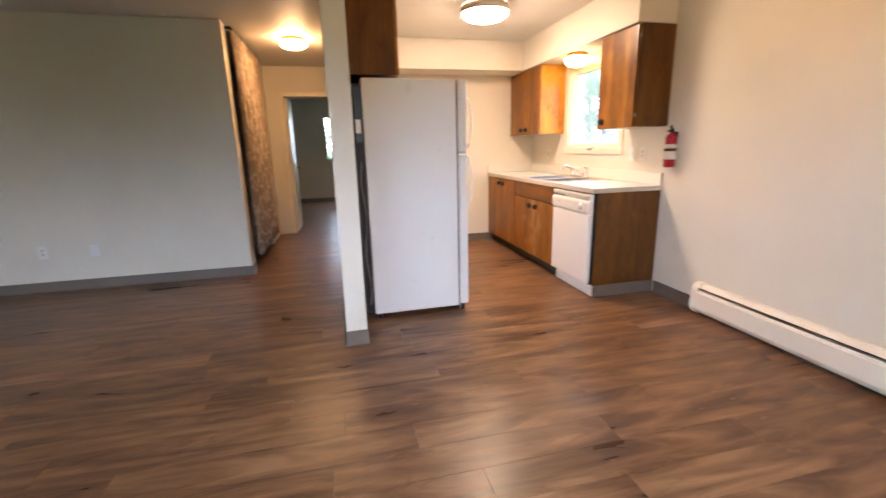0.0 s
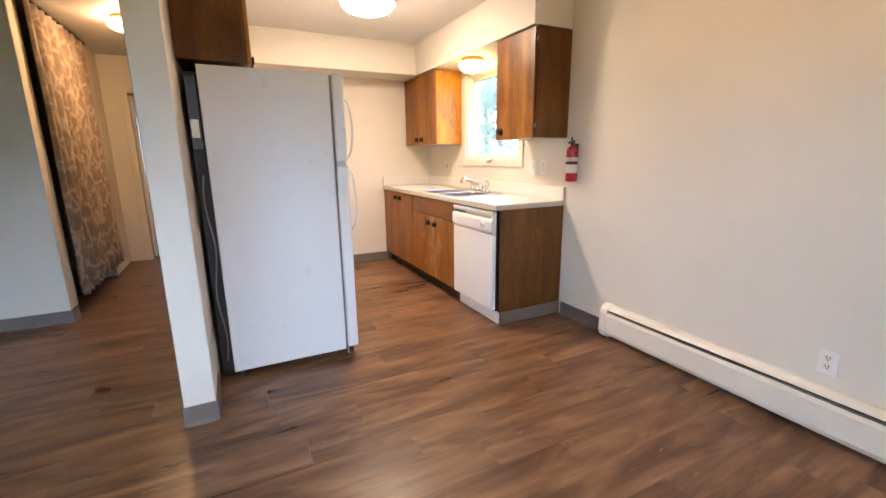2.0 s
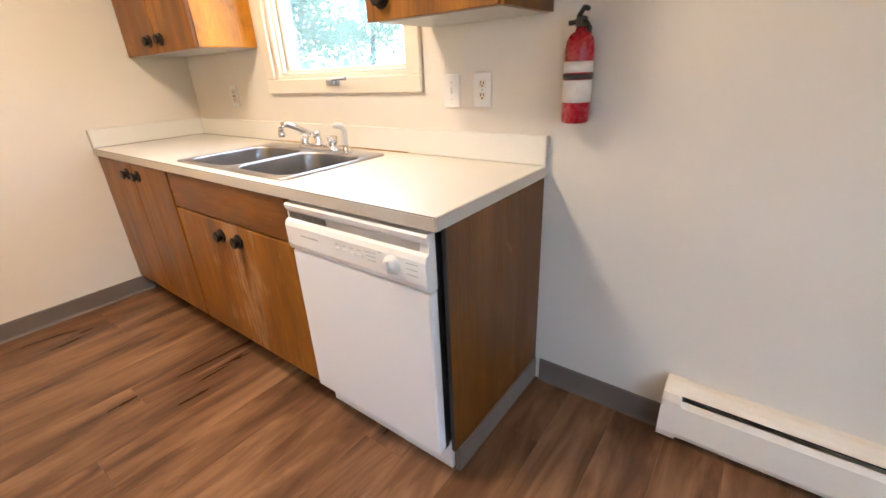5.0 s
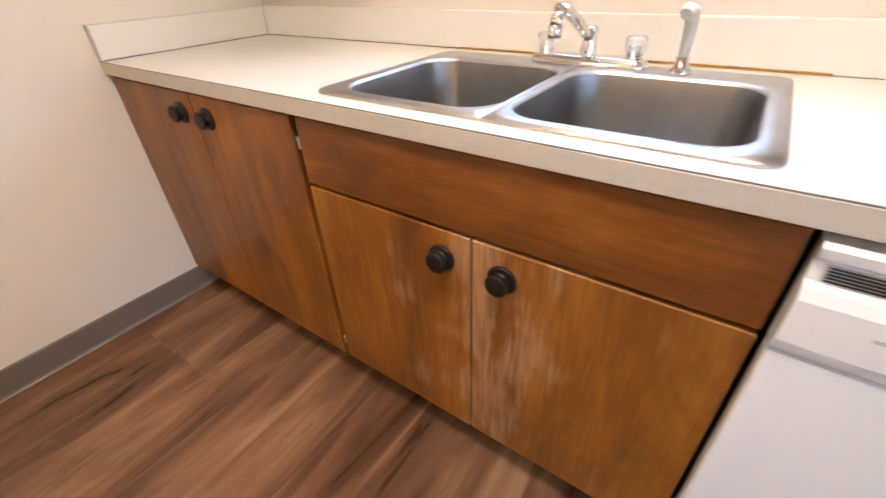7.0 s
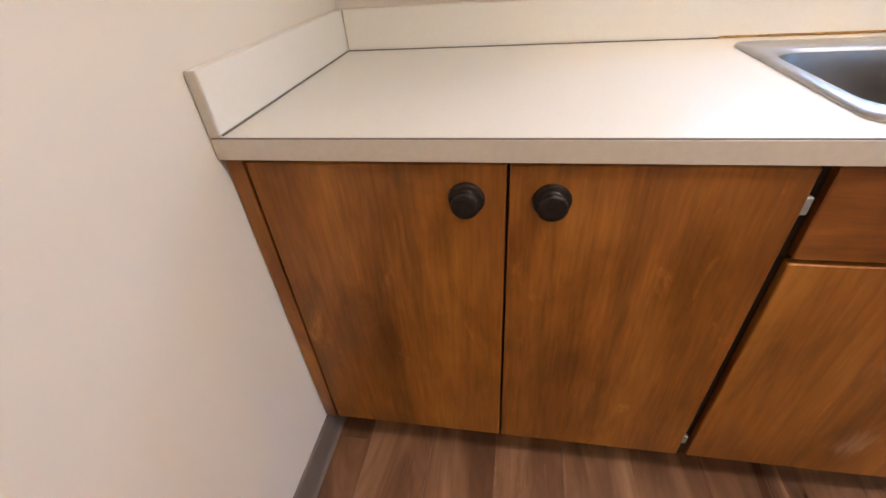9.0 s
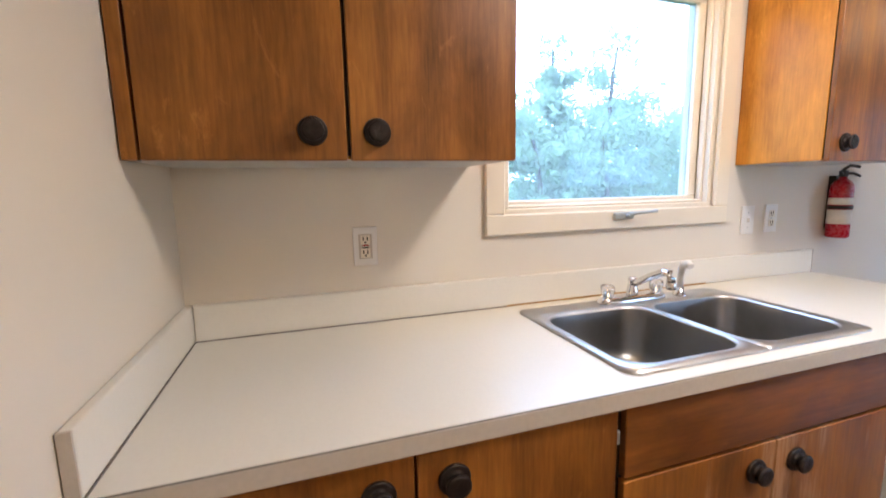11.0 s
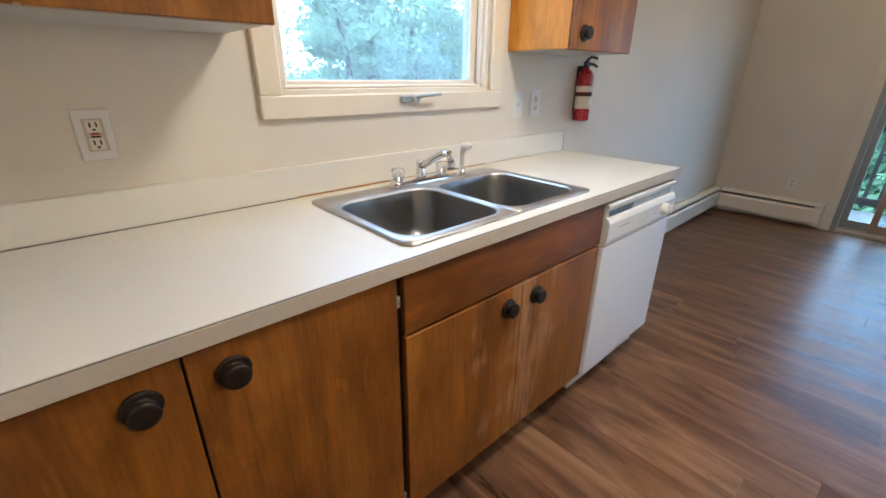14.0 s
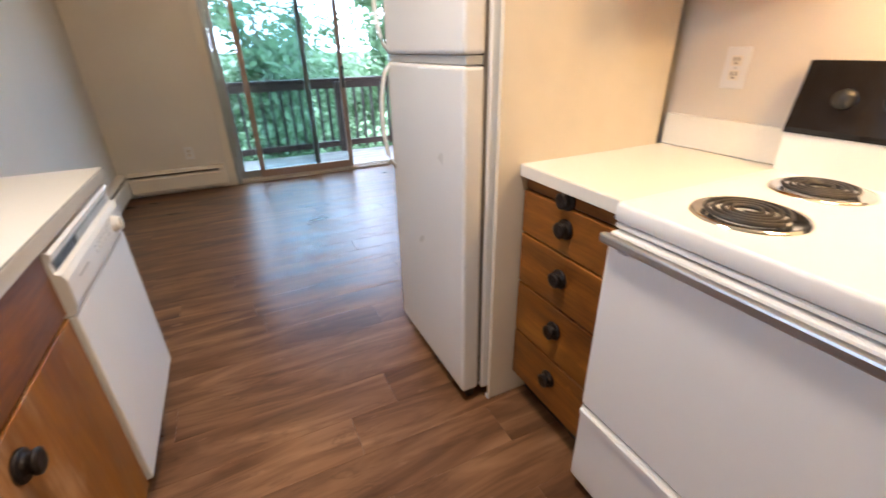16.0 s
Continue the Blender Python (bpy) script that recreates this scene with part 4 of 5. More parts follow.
sd = part("storage_drawer", boxed(SXF - 0.019, SXF + 0.016, S0 + 0.004, S1 - 0.004, 0.035, 0.319, 0.006, seg=2), M_WHITE, st)
part("lip", boxed(SXF + 0.010, SXF + 0.026, S0 + 0.008, S1 - 0.008, 0.295, 0.316, 0.004), M_WHITE, sd)
bm = bmesh.new()
prof = [(PX1 + 0.004, 0.90), (PX1 + 0.004, 1.19), (PX1 + 0.045, 1.19), (PX1 + 0.075, 1.03), (PX1 + 0.075, 0.90)]
loops(bm, [[(x, y, z) for x, z in prof] for y in (S0, S1)], smooth=False)
bm.verts.ensure_lookup_table()
bm.faces.new([bm.verts[i] for i in range(5)])
bm.faces.new([bm.verts[5 + i] for i in range(5)])
bg = part("backguard", bm, M_WHITE, st)
bm = bmesh.new()
prof = [(PX1 + 0.002, 1.02), (PX1 + 0.002, 1.194), (PX1 + 0.049, 1.194), (PX1 + 0.079, 1.034), (PX1 + 0.079, 1.02)]
loops(bm, [[(x, y, z) for x, z in prof] for y in (S0 - 0.002, S1 + 0.002)], smooth=False)
bm.verts.ensure_lookup_table()
bm.faces.new([bm.verts[i] for i in range(5)])
bm.faces.new([bm.verts[5 + i] for i in range(5)])
part("control_panel", bm, M_BLACKGL, bg, "black glossy control panel")
for k, yy in enumerate((S0 + 0.10, S0 + 0.2, S1 - 0.2, S1 - 0.10)):
    part("knob", lathe(bmesh.new(), [(0.024, 0), (0.022, 0.018), (0.0, 0.02)], (PX1 + 0.062, yy, 1.11), "x", 18), M_BLACK, bg)
for bx, by, br in ((-1.968, -1.148, 0.092), (-2.268, -1.162, 0.088), (-1.985, -0.76, 0.095), (-2.265, -0.76, 0.085)):
    pan = part("drip_pan", lathe(bmesh.new(), [(0.02, -0.004), (br * 0.7, -0.002), (br + 0.004, 0.004), (br + 0.012, 0.005), (br + 0.016, 0.0)], (bx, by, 0.9185), "z", 32), M_CHROME, ck, "chrome drip pan")
    pts = []
    for i in range(150):
        s = i / 149
        a = s * 2 * math.pi * 4.2
        r = 0.018 + (br - 0.026) * s
        pts.append((bx + r * math.cos(a), by + r * math.sin(a), 0.9285))
    part("coil", tube(bmesh.new(), pts, 0.0048, 6), M_COIL, pan, "black spiral heating coil")

st.location.z = 0.012

# range hood with its lamp, and the cabinet over the short worktop
rh = thing("range_hood", (-2.2, -0.95, 1.52), "white range hood with a warm lamp over the stove", "range hood")
bm = bmesh.new()
prof = [(PX1 + 0.003, 1.53), (PX1 + 0.003, 1.67), (-2.06, 1.67), (-1.97, 1.58), (-1.97, 1.53)]
loops(bm, [[(x, y, z) for x, z in prof] for y in (S0, S1)], smooth=False)
bm.verts.ensure_lookup_table()
bm.faces.new([bm.verts[i] for i in range(5)])
bm.faces.new([bm.verts[5 + i] for i in range(5)])
part("shell", bm, M_WHITE, rh)
part("lamp_lens", boxed(-2.27, -2.17, -1.03, -0.87, 1.519, 1.529, 0.003), M_LAMP_R, rh, "glowing lamp lens")
uc = thing("wall_cabinet", (-2.29, -1.54, 1.39), "stained plywood wall cabinet over the short worktop", "cabinet", "wall cabinets")
part("body", boxed(PX1 + 0.003, -2.135, -1.732, -1.345, 1.392, 2.11, 0.001), M_WOODLIT, uc)
d = part("door", boxed(-2.134, -2.116, -1.730, -1.347, 1.39, 2.105, 0.002), M_WOOD, uc)
knob(d, -2.116, -1.40, 1.45, 1)

# ---- baseboard heaters ----
def heater(name, p0, p1, nx, ny, cap0, cap1, label):
    """Hydronic baseboard cover from p0 to p1 along a wall, its face towards (nx, ny)."""
    th = thing(name, ((p0[0] + p1[0]) / 2, (p0[1] + p1[1]) / 2, 0.0), label, "baseboard heater", "baseboard heaters")
    L = Vector((p1[0] - p0[0], p1[1] - p0[1], 0))
    u = L.normalized()

    def ext(name2, prof, s0, s1, mat, lab=""):
        bm = bmesh.new()
        rings = []
        for s in (s0, s1):
            rings.append([(p0[0] + u.x * s + nx * d, p0[1] + u.y * s + ny * d, z) for d, z in prof])
        loops(bm, rings, smooth=False)
        bm.verts.ensure_lookup_table()
        k = len(prof)
        bm.faces.new([bm.verts[i] for i in range(k)])
        bm.faces.new([bm.verts[k + i] for i in range(k)])
        return part(name2, bm, mat, th, lab)

    n = L.length
    a, b2 = (0.055 if cap0 else 0.0), n - (0.055 if cap1 else 0.0)
    ext("back_plate", [(0.001, 0.03), (0.001, 0.235), (0.028, 0.235), (0.048, 0.224), (0.061, 0.209), (0.057, 0.206), (0.028, 0.229), (0.006, 0.229), (0.006, 0.03)], a, b2, M_HEATER)
    ext("front_panel", [(0.060, 0.189), (0.066, 0.189), (0.072, 0.177), (0.073, 0.175), (0.075, 0.172), (0.075, 0.06), (0.066, 0.038), (0.062, 0.038), (0.070, 0.06), (0.070, 0.172)], a, b2, M_HEATER)
    ext("damper", [(0.03, 0.215), (0.056, 0.203), (0.056, 0.199), (0.03, 0.205)], a + 0.002, b2 - 0.002, M_BLACK, "dark slot along the top")
    ext("element", [(0.012, 0.08), (0.012, 0.15), (0.058, 0.15), (0.058, 0.08)], a + 0.01, b2 - 0.01, M_GASKET, "dark finned element inside")
    capp = [(0.001, 0.012), (0.001, 0.239), (0.03, 0.239), (0.052, 0.230), (0.068, 0.212), (0.077, 0.185), (0.079, 0.06), (0.07, 0.03), (0.05, 0.012)]
    if cap0:
        ext("end_cap", capp, 0.0, 0.056, M_HEATER, "rounded end cap")
    if cap1:
        ext("end_cap", capp, n - 0.056, n, M_HEATER, "rounded end cap")
    return th


heater("baseboard_heater", (0, -2.93), (0, SLIDE_Y + 0.003), -1, 0, True, False, "long cream metal baseboard heater along the wall")
heater("baseboard_heater", (-0.082, SLIDE_Y), (-0.90, SLIDE_Y), 0, 1, False, True, "short cream metal baseboard heater by the glass door")

# ---- fire extinguisher ----
EX, EY = -0.046, -2.548
ex = thing("fire_extinguisher", (EX, EY, 1.062), "small red fire extinguisher hung on the wall", "extinguisher")
part("cylinder", lathe(bmesh.new(), [(0.0, 0.0), (0.036, 0.0), (0.041, 0.006), (0.041, 0.205), (0.038, 0.228), (0.028, 0.245), (0.016, 0.252), (0.014, 0.262), (0.0, 0.262)], (EX, EY, 1.062), "z", 28), M_RED, ex)
part("label", lathe(bmesh.new(), [(0.0414, 0.0), (0.0418, 0.0), (0.0418, 0.062), (0.0414, 0.062)], (EX, EY, 1.122), "z", 28), M_LABEL, ex, "pale paper label")
part("label_band", lathe(bmesh.new(), [(0.0414, 0.0), (0.0418, 0.0), (0.0418, 0.03), (0.0414, 0.03)], (EX, EY, 1.205), "z", 28), M_LABEL, ex)
part("strap", lathe(bmesh.new(), [(0.042, 0.0), (0.0435, 0.0), (0.0435, 0.014), (0.042, 0.014)], (EX, EY, 1.187), "z", 28), M_BLACK, ex, "black bracket strap")
vb = bmesh.new()
box(vb, EX - 0.012, EX + 0.012, EY - 0.014, EY + 0.014, 1.324, 1.352, 0.003)
valve = part("valve", vb, M_BLACK, ex)
part("lever", tube(bmesh.new(), [(EX, EY + 0.01, 1.352), (EX - 0.015, EY - 0.01, 1.372), (EX - 0.04, EY - 0.03, 1.365)], 0.007, 8), M_BLACK, valve)
part("grip", tube(bmesh.new(), [(EX, EY, 1.34), (EX - 0.025, EY - 0.02, 1.338), (EX - 0.042, EY - 0.034, 1.325)], 0.006, 8), M_BLACK, valve)
part("nozzle", tube(bmesh.new(), [(EX, EY + 0.01, 1.338), (EX - 0.01, EY + 0.035, 1.336)], 0.007, 8), M_BLACK, valve)
part("bracket", boxed(-0.028, -0.002, EY - 0.015, EY + 0.015, 1.10, 1.33), M_BLACK, ex)


# ---- outlets and switches ----
def outlet(name, at, axis, label, kind="outlet"):
    """A cover plate on a wall; axis is the wall's outward direction."""
    th = thing(name, at, label, "outlet" if kind != "switch" else "switch", "wall plates")
    a, _, w = frame_of(axis)
    c = Vector(at)

    def slab(nm, w0, w1, z0, z1, d0, d1, mat, parent, lab=""):
        bm = bmesh.new()
        p, q = c + w * w0 + a * d0, c + w * w1 + a * d1
        box(bm, min(p.x, q.x), max(p.x, q.x), min(p.y, q.y), max(p.y, q.y), c.z + z0, c.z + z1, min(0.0015, abs(d1 - d0) * 0.4))
        return part(nm, bm, mat, parent, lab)

    wide = 0.058 if kind == "double" else 0.036
    pl = slab("plate", -wide, wide, -0.058, 0.058, 0.001, 0.006, M_WPLASTIC, th)
    if kind != "gfci":
        for z in ((-0.03, 0.03) if kind == "switch" else (0.0,)):
            slab("screw", -0.003, 0.003, z - 0.003, z + 0.003, 0.006, 0.0072, M_GREYPL, pl)
    if kind == "switch":
        slab("toggle", -0.005, 0.005, -0.008, 0.012, 0.006, 0.016, M_WPLASTIC, pl)
    else:
        if kind == "gfci":
            slab("insert", -0.020, 0.020, -0.037, 0.037, 0.006, 0.0068, M_EDGE, pl)
        for z in (-0.020, 0.020):
            hw = 0.014 if kind == "gfci" else 0.016
            slab("socket", -hw, hw, z - 0.014, z + 0.014, 0.0069, 0.008, M_TRIM, pl)
            for k in (-0.006, 0.006):
                slab("slot", k - 0.0018, k + 0.0018, z - 0.002, z + 0.009, 0.0081, 0.0088, M_BLACK, pl)
            slab("ground_slot", -0.003, 0.003, z - 0.010, z - 0.005, 0.0081, 0.0088, M_BLACK, pl)
        if kind == "gfci":
            slab("test_button", -0.009, 0.009, 0.0015, 0.0055, 0.006, 0.0095, M_RED, pl)
            slab("reset_button", -0.009, 0.009, -0.0055, -0.0015, 0.006, 0.0095, M_BLACK, pl)
    return th


outlet("wall_outlet", (0, -0.489, 1.142), "-x", "white ground-fault outlet above the worktop", "gfci")
outlet("wall_outlet", (0, -2.19, 1.158), "-x", "white duplex outlet under the narrow cabinet")
outlet("light_switch", (0, -2.055, 1.155), "-x", "white toggle light switch beside the window", "switch")
outlet("wall_outlet", (0, -4.15, 0.345), "-x", "white duplex outlet above the heater")
outlet("wall_outlet", (-0.62, SLIDE_Y, 0.37), "y", "white duplex outlet near the glass door")
outlet("wall_outlet", (-5.30, LIV_Y, 0.385), "-y", "white duplex outlet low on the living room wall")
outlet("cable_plate", (-4.88, LIV_Y, 0.375), "-y", "small white cover plate low on the wall", "switch")
outlet("wall_outlet", (PX1, -1.545, 1.18), "x", "cream duplex outlet above the short worktop")


# ---- lamps ----
def flush_lamp(name, at, r, h, mat, label, ring):
    th = thing(name, at, label, "ceiling light", "ceiling lights")
    part("base", lathe(bmesh.new(), [(r * 0.80, 0.0), (r * 0.86, -0.01), (r * 0.92, -0.03), (r * 0.90, -0.038), (0.0, -0.036)], at, "z", 36), ring, th)
    c = (at[0], at[1], at[2] - 0.034)
    prof = [(r * 0.9, 0.0), (r, -0.012), (r * 0.99, -0.03)] + [(r * math.cos(k * math.pi / 14) * 0.98, -0.03 - (h - 0.03) * math.sin(k * math.pi / 14)) for k in range(1, 7)] + [(0.0, -h)]
    part("diffuser", lathe(bmesh.new(), prof, c, "z", 36), mat, th, "glowing frosted glass bowl")
    return th


kl = flush_lamp("ceiling_light", (-1.21, -1.545, CEIL), 0.2, 0.095, M_LAMP_K, "round flush ceiling light with a ribbed ring, lit", M_SILL)
part("metal_band", lathe(bmesh.new(), [(0.203, -0.004), (0.209, -0.004), (0.209, -0.062), (0.203, -0.062), (0.203, -0.004)], (-1.21, -1.545, CEIL), "z", 48), M_SILL, kl, "brushed metal band round the bowl")
for zz in (0.012, 0.028, 0.044, 0.058):
    part("ribbed_ring", tube(bmesh.new(), [(-1.21 + 0.209 * math.cos(a * math.pi / 24), -1.545 + 0.209 * math.sin(a * math.pi / 24), CEIL - zz) for a in range(48)], 0.005, 6, True), M_SILL, kl)
flush_lamp("soffit_light", (-0.19, -1.37, SOFF_Z), 0.122, 0.092, M_LAMP_S, "small round light glowing above the window", M_BRASS)
hk = thing("soffit_hook", (-0.245, -1.80, SOFF_Z), "small white hook under the soffit", "hook")
part("hook", tube(bmesh.new(), [(-0.245, -1.80, SOFF_Z), (-0.245, -1.80, SOFF_Z - 0.016), (-0.245, -1.808, SOFF_Z - 0.026), (-0.245, -1.82, SOFF_Z - 0.026), (-0.245, -1.826, SOFF_Z - 0.016)], 0.003, 8), M_WPLASTIC, hk)
flush_lamp("hall_light", (-2.93, -0.19, CEIL), 0.14, 0.08, M_LAMP_H, "round hall ceiling light, lit", M_BRASS)
CGX, CGY = -1.08, -3.95
cg = thing("cage_light", (CGX, CGY, CEIL), "dark metal cage ceiling light with a bare bulb", "ceiling light", "ceiling lights")
part("canopy", lathe(bmesh.new(), [(0.0, 0.0), (0.075, 0.0), (0.075, -0.012), (0.06, -0.022), (0.0, -0.024)], (CGX, CGY, CEIL - 0.001), "z", 24), M_KNOB, cg)
part("socket", lathe(bmesh.new(), [(0.022, 0.0), (0.022, -0.05), (0.0, -0.05)], (CGX, CGY, CEIL - 0.022), "z", 14), M_KNOB, cg)
part("bulb", lathe(bmesh.new(), [(0.014, 0.0), (0.016, -0.015), (0.03, -0.045), (0.034, -0.065), (0.026, -0.088), (0.0, -0.1)], (CGX, CGY, CEIL - 0.07), "z", 18), M_BULB, cg, "glowing bare bulb")
for k in range(6):
    a = k * math.pi / 3
    part("cage_bar", tube(bmesh.new(), [(CGX + r * math.cos(a), CGY + r * math.sin(a), CEIL - h) for r, h in ((0.07, 0.02), (0.10, 0.08), (0.11, 0.15), (0.10, 0.2))], 0.004, 6), M_KNOB, cg)
part("cage_ring", tube(bmesh.new(), [(CGX + 0.1 * math.cos(a * math.pi / 18), CGY + 0.1 * math.sin(a * math.pi / 18), CEIL - 0.2) for a in range(36)], 0.005, 6, True), M_KNOB, cg)

# ---- closet curtain ----
cu = thing("closet_curtain", (HALL_X + 0.05, 0.05, 0), "brown patterned curtain closing the hall closet", "curtain")
bm = bmesh.new()
NY, NZ = 150, 14
gr = []
for side in (0, 1):
    g = []
    for i in range(NY + 1):
        y = CL0 - 0.02 + (CL1 - CL0 + 0.06) * i / NY
        row = []
        for j in range(NZ + 1):
            z = 0.17 + 2.22 * j / NZ
            amp = 0.036 * (1.15 - 0.5 * j / NZ)
            x = HALL_X + 0.05 + amp * math.sin(i * 0.42 + 0.5 * math.sin(i * 0.11)) + 0.004 * math.sin(j * 0.8 + i * 0.2) + side * 0.003
            row.append(bm.verts.new((x, y, z)))
        g.append(row)
    gr.append(g)
    for i in range(NY):
        for j in range(NZ):
            f = bm.faces.new((g[i][j], g[i + 1][j], g[i + 1][j + 1], g[i][j + 1]))
            f.smooth = True
for i in range(NY):
    for j in (0, NZ):
        bm.faces.new((gr[0][i][j], gr[0][i + 1][j], gr[1][i + 1][j], gr[1][i][j]))
part("cloth", bm, M_CURTAIN, cu)
part("rod", tube(bmesh.new(), [(HALL_X + 0.05, CL0 - 0.05, 2.405), (HALL_X + 0.05, CL1 + 0.1, 2.405)], 0.014, 12), M_KNOB, cu, "dark metal curtain rod")
for yy in (CL0 - 0.03, CL1 + 0.05):
    part("rod_bracket", boxed(HALL_X + 0.001, HALL_X + 0.055, yy - 0.008, yy + 0.008, 2.395, 2.42), M_KNOB, cu)

# ---- balcony ----
bal = thing("balcony", (-2.5, -6.3, -0.12), "weathered wooden balcony with a stained railing", "balcony")
BY1 = -7.0
bm = boxed(-5.0, 0.6, BY1, SLIDE_Y - 0.15, -0.32, -0.115)
part("joists", bm, M_BALU, bal)
k = 0
y = SLIDE_Y - 0.15
while y - 0.14 > BY1 - 0.01:
    part("deck_board", boxed(-5.0, 0.6, y - 0.136, y, -0.112, -0.08, 0.004), M_DECK, bal)
    y -= 0.142
part("top_rail", boxed(-5.0, 0.6, BY1 - 0.01, BY1 + 0.08, 0.86, 0.90, 0.005), M_RAIL, bal)
part("upper_rail", boxed(-5.0, 0.6, BY1 + 0.036, BY1 + 0.072, 0.77, 0.858, 0.004), M_RAIL, bal)
part("lower_rail", boxed(-5.0, 0.6, BY1 + 0.036, BY1 + 0.072, -0.02, 0.06, 0.004), M_RAIL, bal)
x = 0.55
me = None
while x > -4.95:
    if me is None:
        ob = part("baluster", boxed(x - 0.018, x + 0.018, BY1, BY1 + 0.035, -0.06, 0.858, 0.003), M_BALU, bal)
        me, x_first = ob.data, x
    else:
        ob = new("baluster", me)
        ob.parent = bal
        ob.location = (x - x_first, 0, 0)
    x -= 0.125
for px in (0.5, -2.45, -4.9):
    part("post", boxed(px - 0.045, px + 0.045, BY1 + 0.075, BY1 + 0.165, -0.078, 0.858, 0.004), M_RAIL, bal)

# Added out of view: keeps high sky light off the floor by the door.
struct("balcony_ceiling", boxed(-6.8, 0.8, BY1 - 0.1, SLIDE_Y - 0.141, 2.5, 2.66), M_CEIL, "unseen slab added above the balcony to block sky light", "ceiling")

# ---- outdoors ----
struct("ground", boxed(-900, 900, -900, 900, -3.6, -3.2), M_GRASS, "grass and scrub below the balcony", "ground")


def tree(name, x, y, h, cw, leaves, size, mat, label, seed, low=0.25):
    rng = np.random.default_rng(seed)
    base = Vector((x, y, -3.2))
    th = thing(name, base, label, "tree", "trees outside")
    bm = bmesh.new()
    n = 8
    lean = rng.normal(0, 0.04, 2)
    trunk = [base + Vector((lean[0] * h * (i / n) ** 2 + 0.06 * math.sin(i * 1.3 + seed), lean[1] * h * (i / n) ** 2 + 0.06 * math.cos(i * 1.7), h * 0.92 * i / n)) for i in range(n + 1)]
    tube(bm, trunk, [0.02 * h * (1 - 0.9 * i / n) + 0.012 for i in range(n + 1)], 8)
    tips = []
    for k in range(26):
        s = low + (0.95 - low) * rng.random()
        p = trunk[min(n, int(s * n))]
        a = rng.random() * 6.283
        ln = cw * (0.45 + 0.6 * rng.random()) * (1.15 - s * 0.75)
        q = p + Vector((math.cos(a) * ln, math.sin(a) * ln, ln * (0.25 + 0.4 * rng.random())))
        mid = (p + q) / 2 + Vector((0, 0, -0.08 * ln))
        tube(bm, [p, mid, q], [0.03 * (1.1 - s), 0.018 * (1.1 - s), 0.006], 5)
        tips += [(mid, ln * 0.26), (q, ln * 0.34), ((mid + q) / 2, ln * 0.3)]
    tips.append((trunk[-1], cw * 0.2))
    part("trunk", bm, M_BARK, th)
    cen = np.array([t[0][:] for t in tips])
    rad = np.array([t[1] for t in tips])
    idx = rng.integers(0, len(tips), leaves)
    c = cen[idx] + rng.normal(0, 0.8, (leaves, 3)) * rad[idx][:, None] * np.array([1, 1, 0.75])
    u = rng.normal(size=(leaves, 3))
    u /= np.linalg.norm(u, axis=1)[:, None]
    w = np.cross(u, rng.normal(size=(leaves, 3)))
    w /= np.linalg.norm(w, axis=1)[:, None]
    s = size * (0.6 + 0.8 * rng.random(leaves))[:, None]
    nrm = np.cross(u, w)
    v = np.stack([c - u * s, c + w * s * 0.42 + nrm * s * 0.12, c + u * s, c - w * s * 0.42 + nrm * s * 0.12], 1).reshape(-1, 3) - np.array(base[:])
    f = np.arange(leaves * 4).reshape(-1, 4)
    md = bpy.data.meshes.new("crown")
    md.from_pydata(v.tolist(), [], f.tolist())
    md.materials.append(mat)
    ob = new("crown", md)
    ob.parent = th
    return th


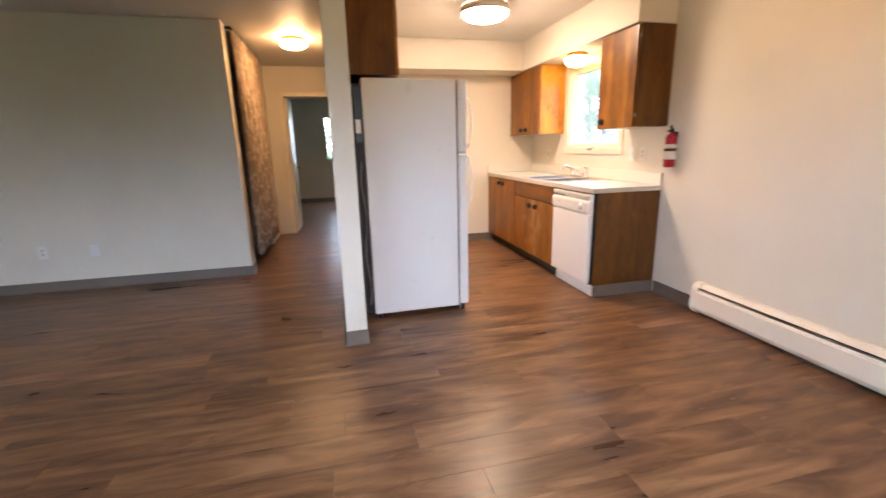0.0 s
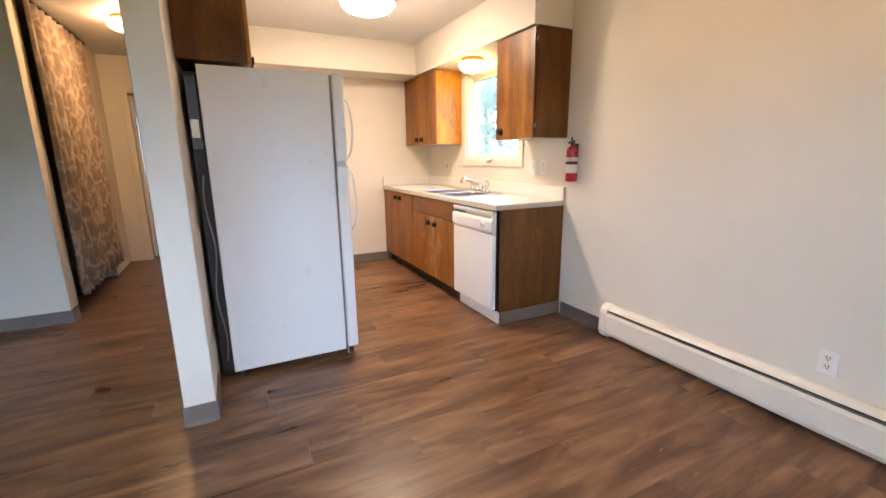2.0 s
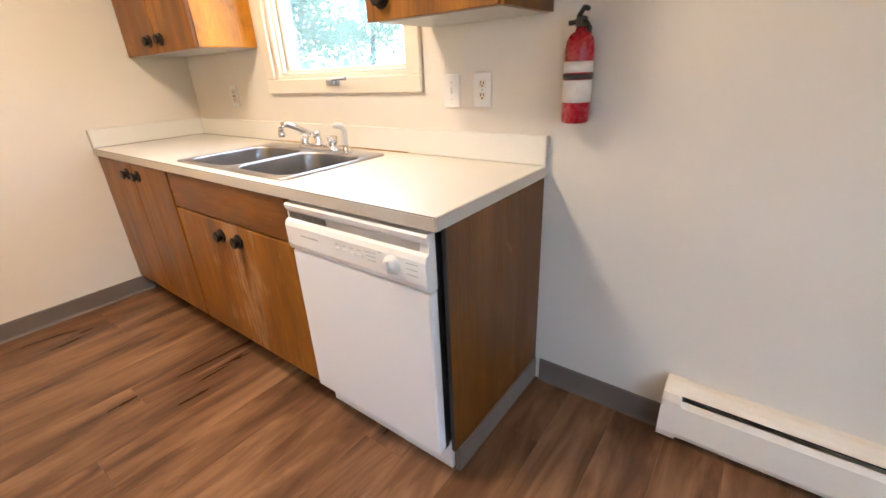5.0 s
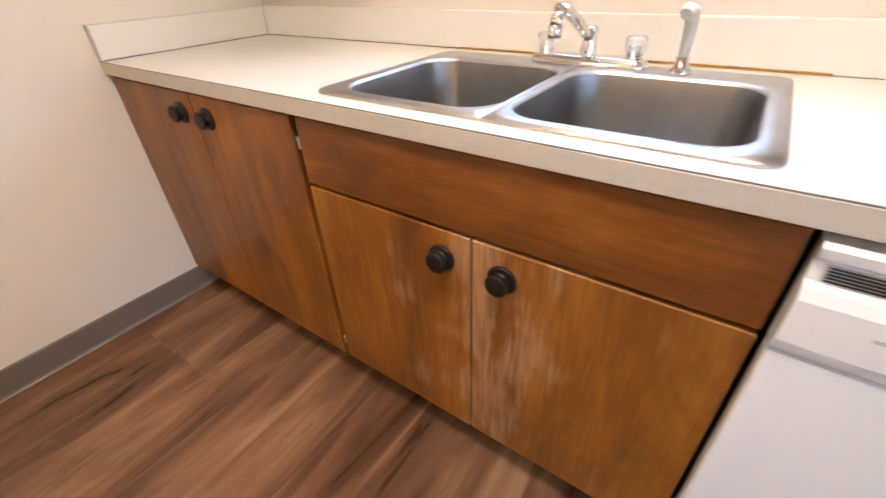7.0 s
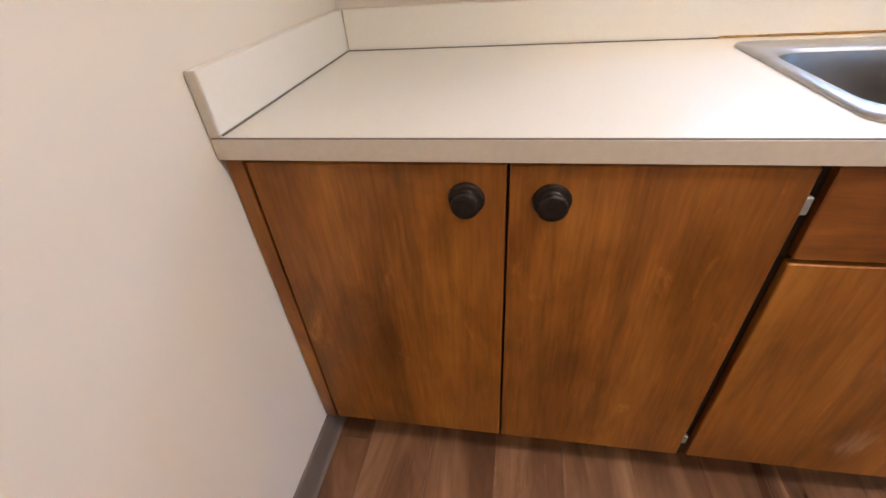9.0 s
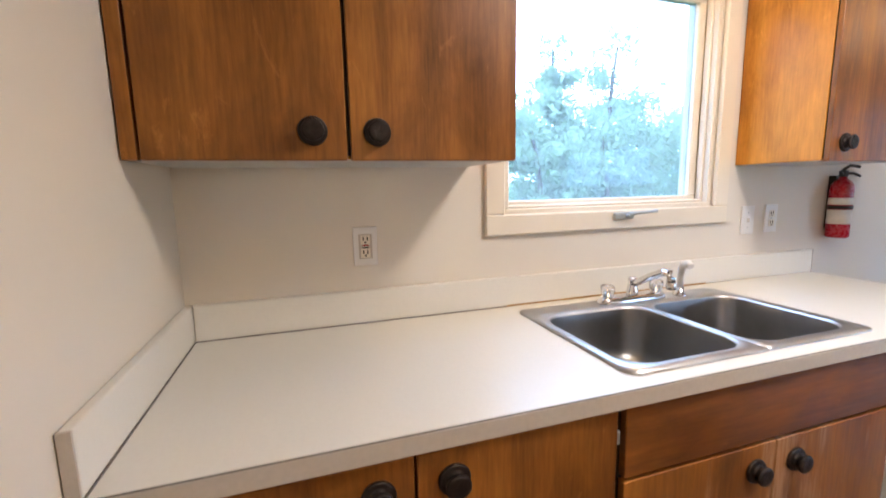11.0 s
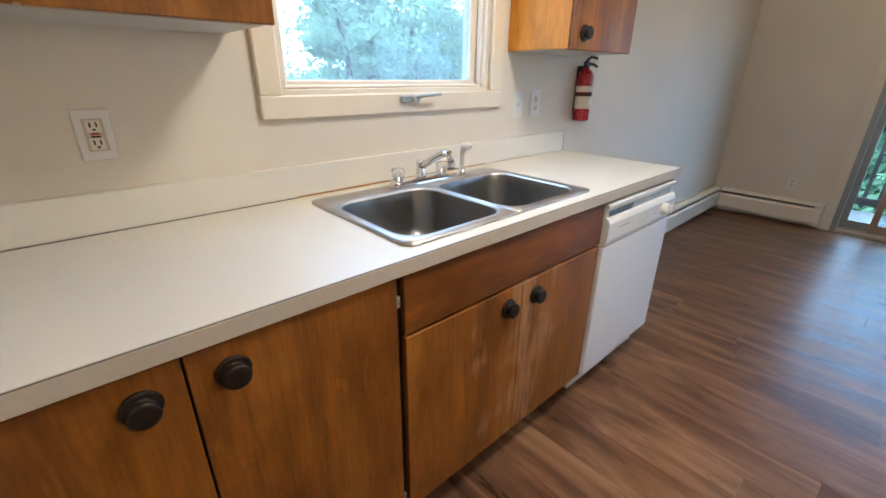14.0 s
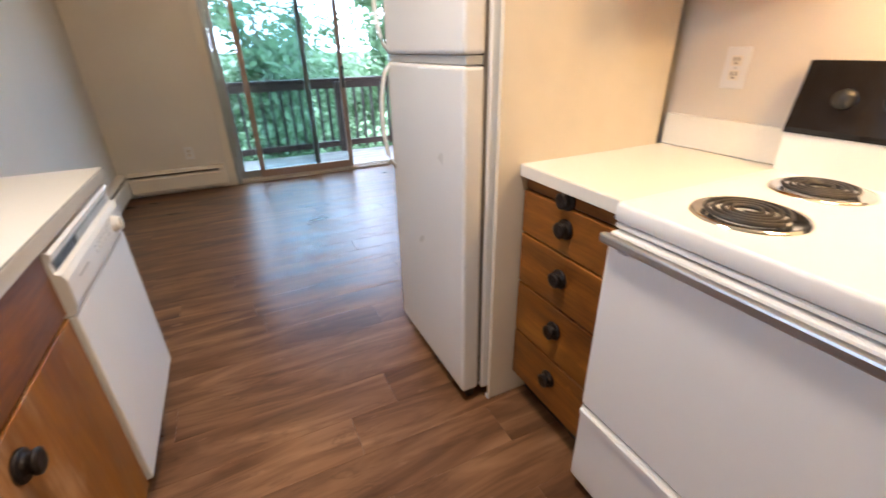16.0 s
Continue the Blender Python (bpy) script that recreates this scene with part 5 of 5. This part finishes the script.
# beyond the window
for i, (x, y, h, cw, nl) in enumerate(((9.0, -6.6, 6.6, 2.2, 9000), (10.0, -9.6, 6.4, 2.4, 9000), (12.5, -8.2, 7.0, 2.6, 8000), (12.0, -12.8, 6.8, 2.6, 8000), (11.8, -10.4, 9.0, 1.9, 12000),
                                       (11.6, -8.6, 8.8, 1.7, 11000), (15.5, -14.5, 8.5, 2.8, 7000), (17.0, -11.0, 8.0, 3.0, 7000), (8.0, -11.5, 6.2, 2.2, 7000), (15.0, -18.0, 8.0, 3.0, 6000),
                                       (6.5, 8.0, 8.2, 2.4, 8000), (8.5, 12.0, 9.0, 2.8, 8000), (5.2, 11.0, 9.0, 2.6, 7000), (10.0, 8.5, 8.6, 2.8, 7000))):
    tree("tree", x, y, h * 1.1, cw * 1.2, int(nl * 0.6), 0.12, M_LEAF2, "leafy tree beyond the kitchen window", 11 + i, 0.12)
# beyond the balcony
for i, (x, y, h, cw, nl) in enumerate(((0.8, -12.5, 7.4, 2.3, 6500), (-2.2, -14.0, 6.6, 2.6, 6500), (-5.4, -13.0, 7.6, 2.5, 6500), (3.8, -14.5, 7.2, 2.7, 6000), (-0.6, -18.0, 8.5, 3.0, 6000),
                                       (-4.0, -19.0, 8.0, 3.2, 6000), (7.0, -18.0, 8.5, 3.0, 6000), (-9.0, -16.0, 8.0, 3.0, 6000), (2.6, -21.0, 8.5, 3.2, 6000))):
    tree("tree", x, y, h * 0.9, cw, int(nl * 0.8), 0.13, M_LEAF, "bright green leafy tree beyond the balcony", 41 + i, 0.12)
# beyond the bedroom
tree("tree", -2.0, 15.0, 6.5, 2.5, 3500, 0.14, M_LEAF, "leafy tree behind the bedroom", 77, 0.15)

# ---- floor planks ----
PW, PL, GAP = 0.178, 1.22, 0.0005


def plank_mesh(length):
    bm = boxed(0, length - GAP, 0, PW - GAP, -0.0115, 0.0)
    es = [e for e in bm.edges if all(v.co.z > -0.001 for v in e.verts)]
    bmesh.ops.bevel(bm, geom=es, offset=0.0005, segments=1, affect="EDGES")
    return mesh_of("plank", bm, M_FLOOR)


rng = random.Random(5)
full = plank_mesh(PL)
far = bmesh.new()
y = SLIDE_Y
while y < BED_Y - 0.01:
    x = LIV_X - rng.random() * PL if y < LIV_Y else (-4.3 - rng.random() * PL)
    while x < -0.001:
        x0, x1 = max(x, LIV_X), min(x + PL, 0.0)
        if x1 - x0 > 0.02:
            if y > END_Y - 0.1:
                box(far, x0, x1 - GAP, y, min(y + PW - GAP, BED_Y), -0.0115, 0.0)
            else:
                ob = new("plank", full if x1 - x0 > PL - 1e-4 else plank_mesh(x1 - x0))
                ob.location = (x0, y, 0)
                ob.parent = floor
        x += PL
    y += PW
fb = part("bedroom_planks", far, M_FLOOR, floor)
tagged(fb, kind="stuff")
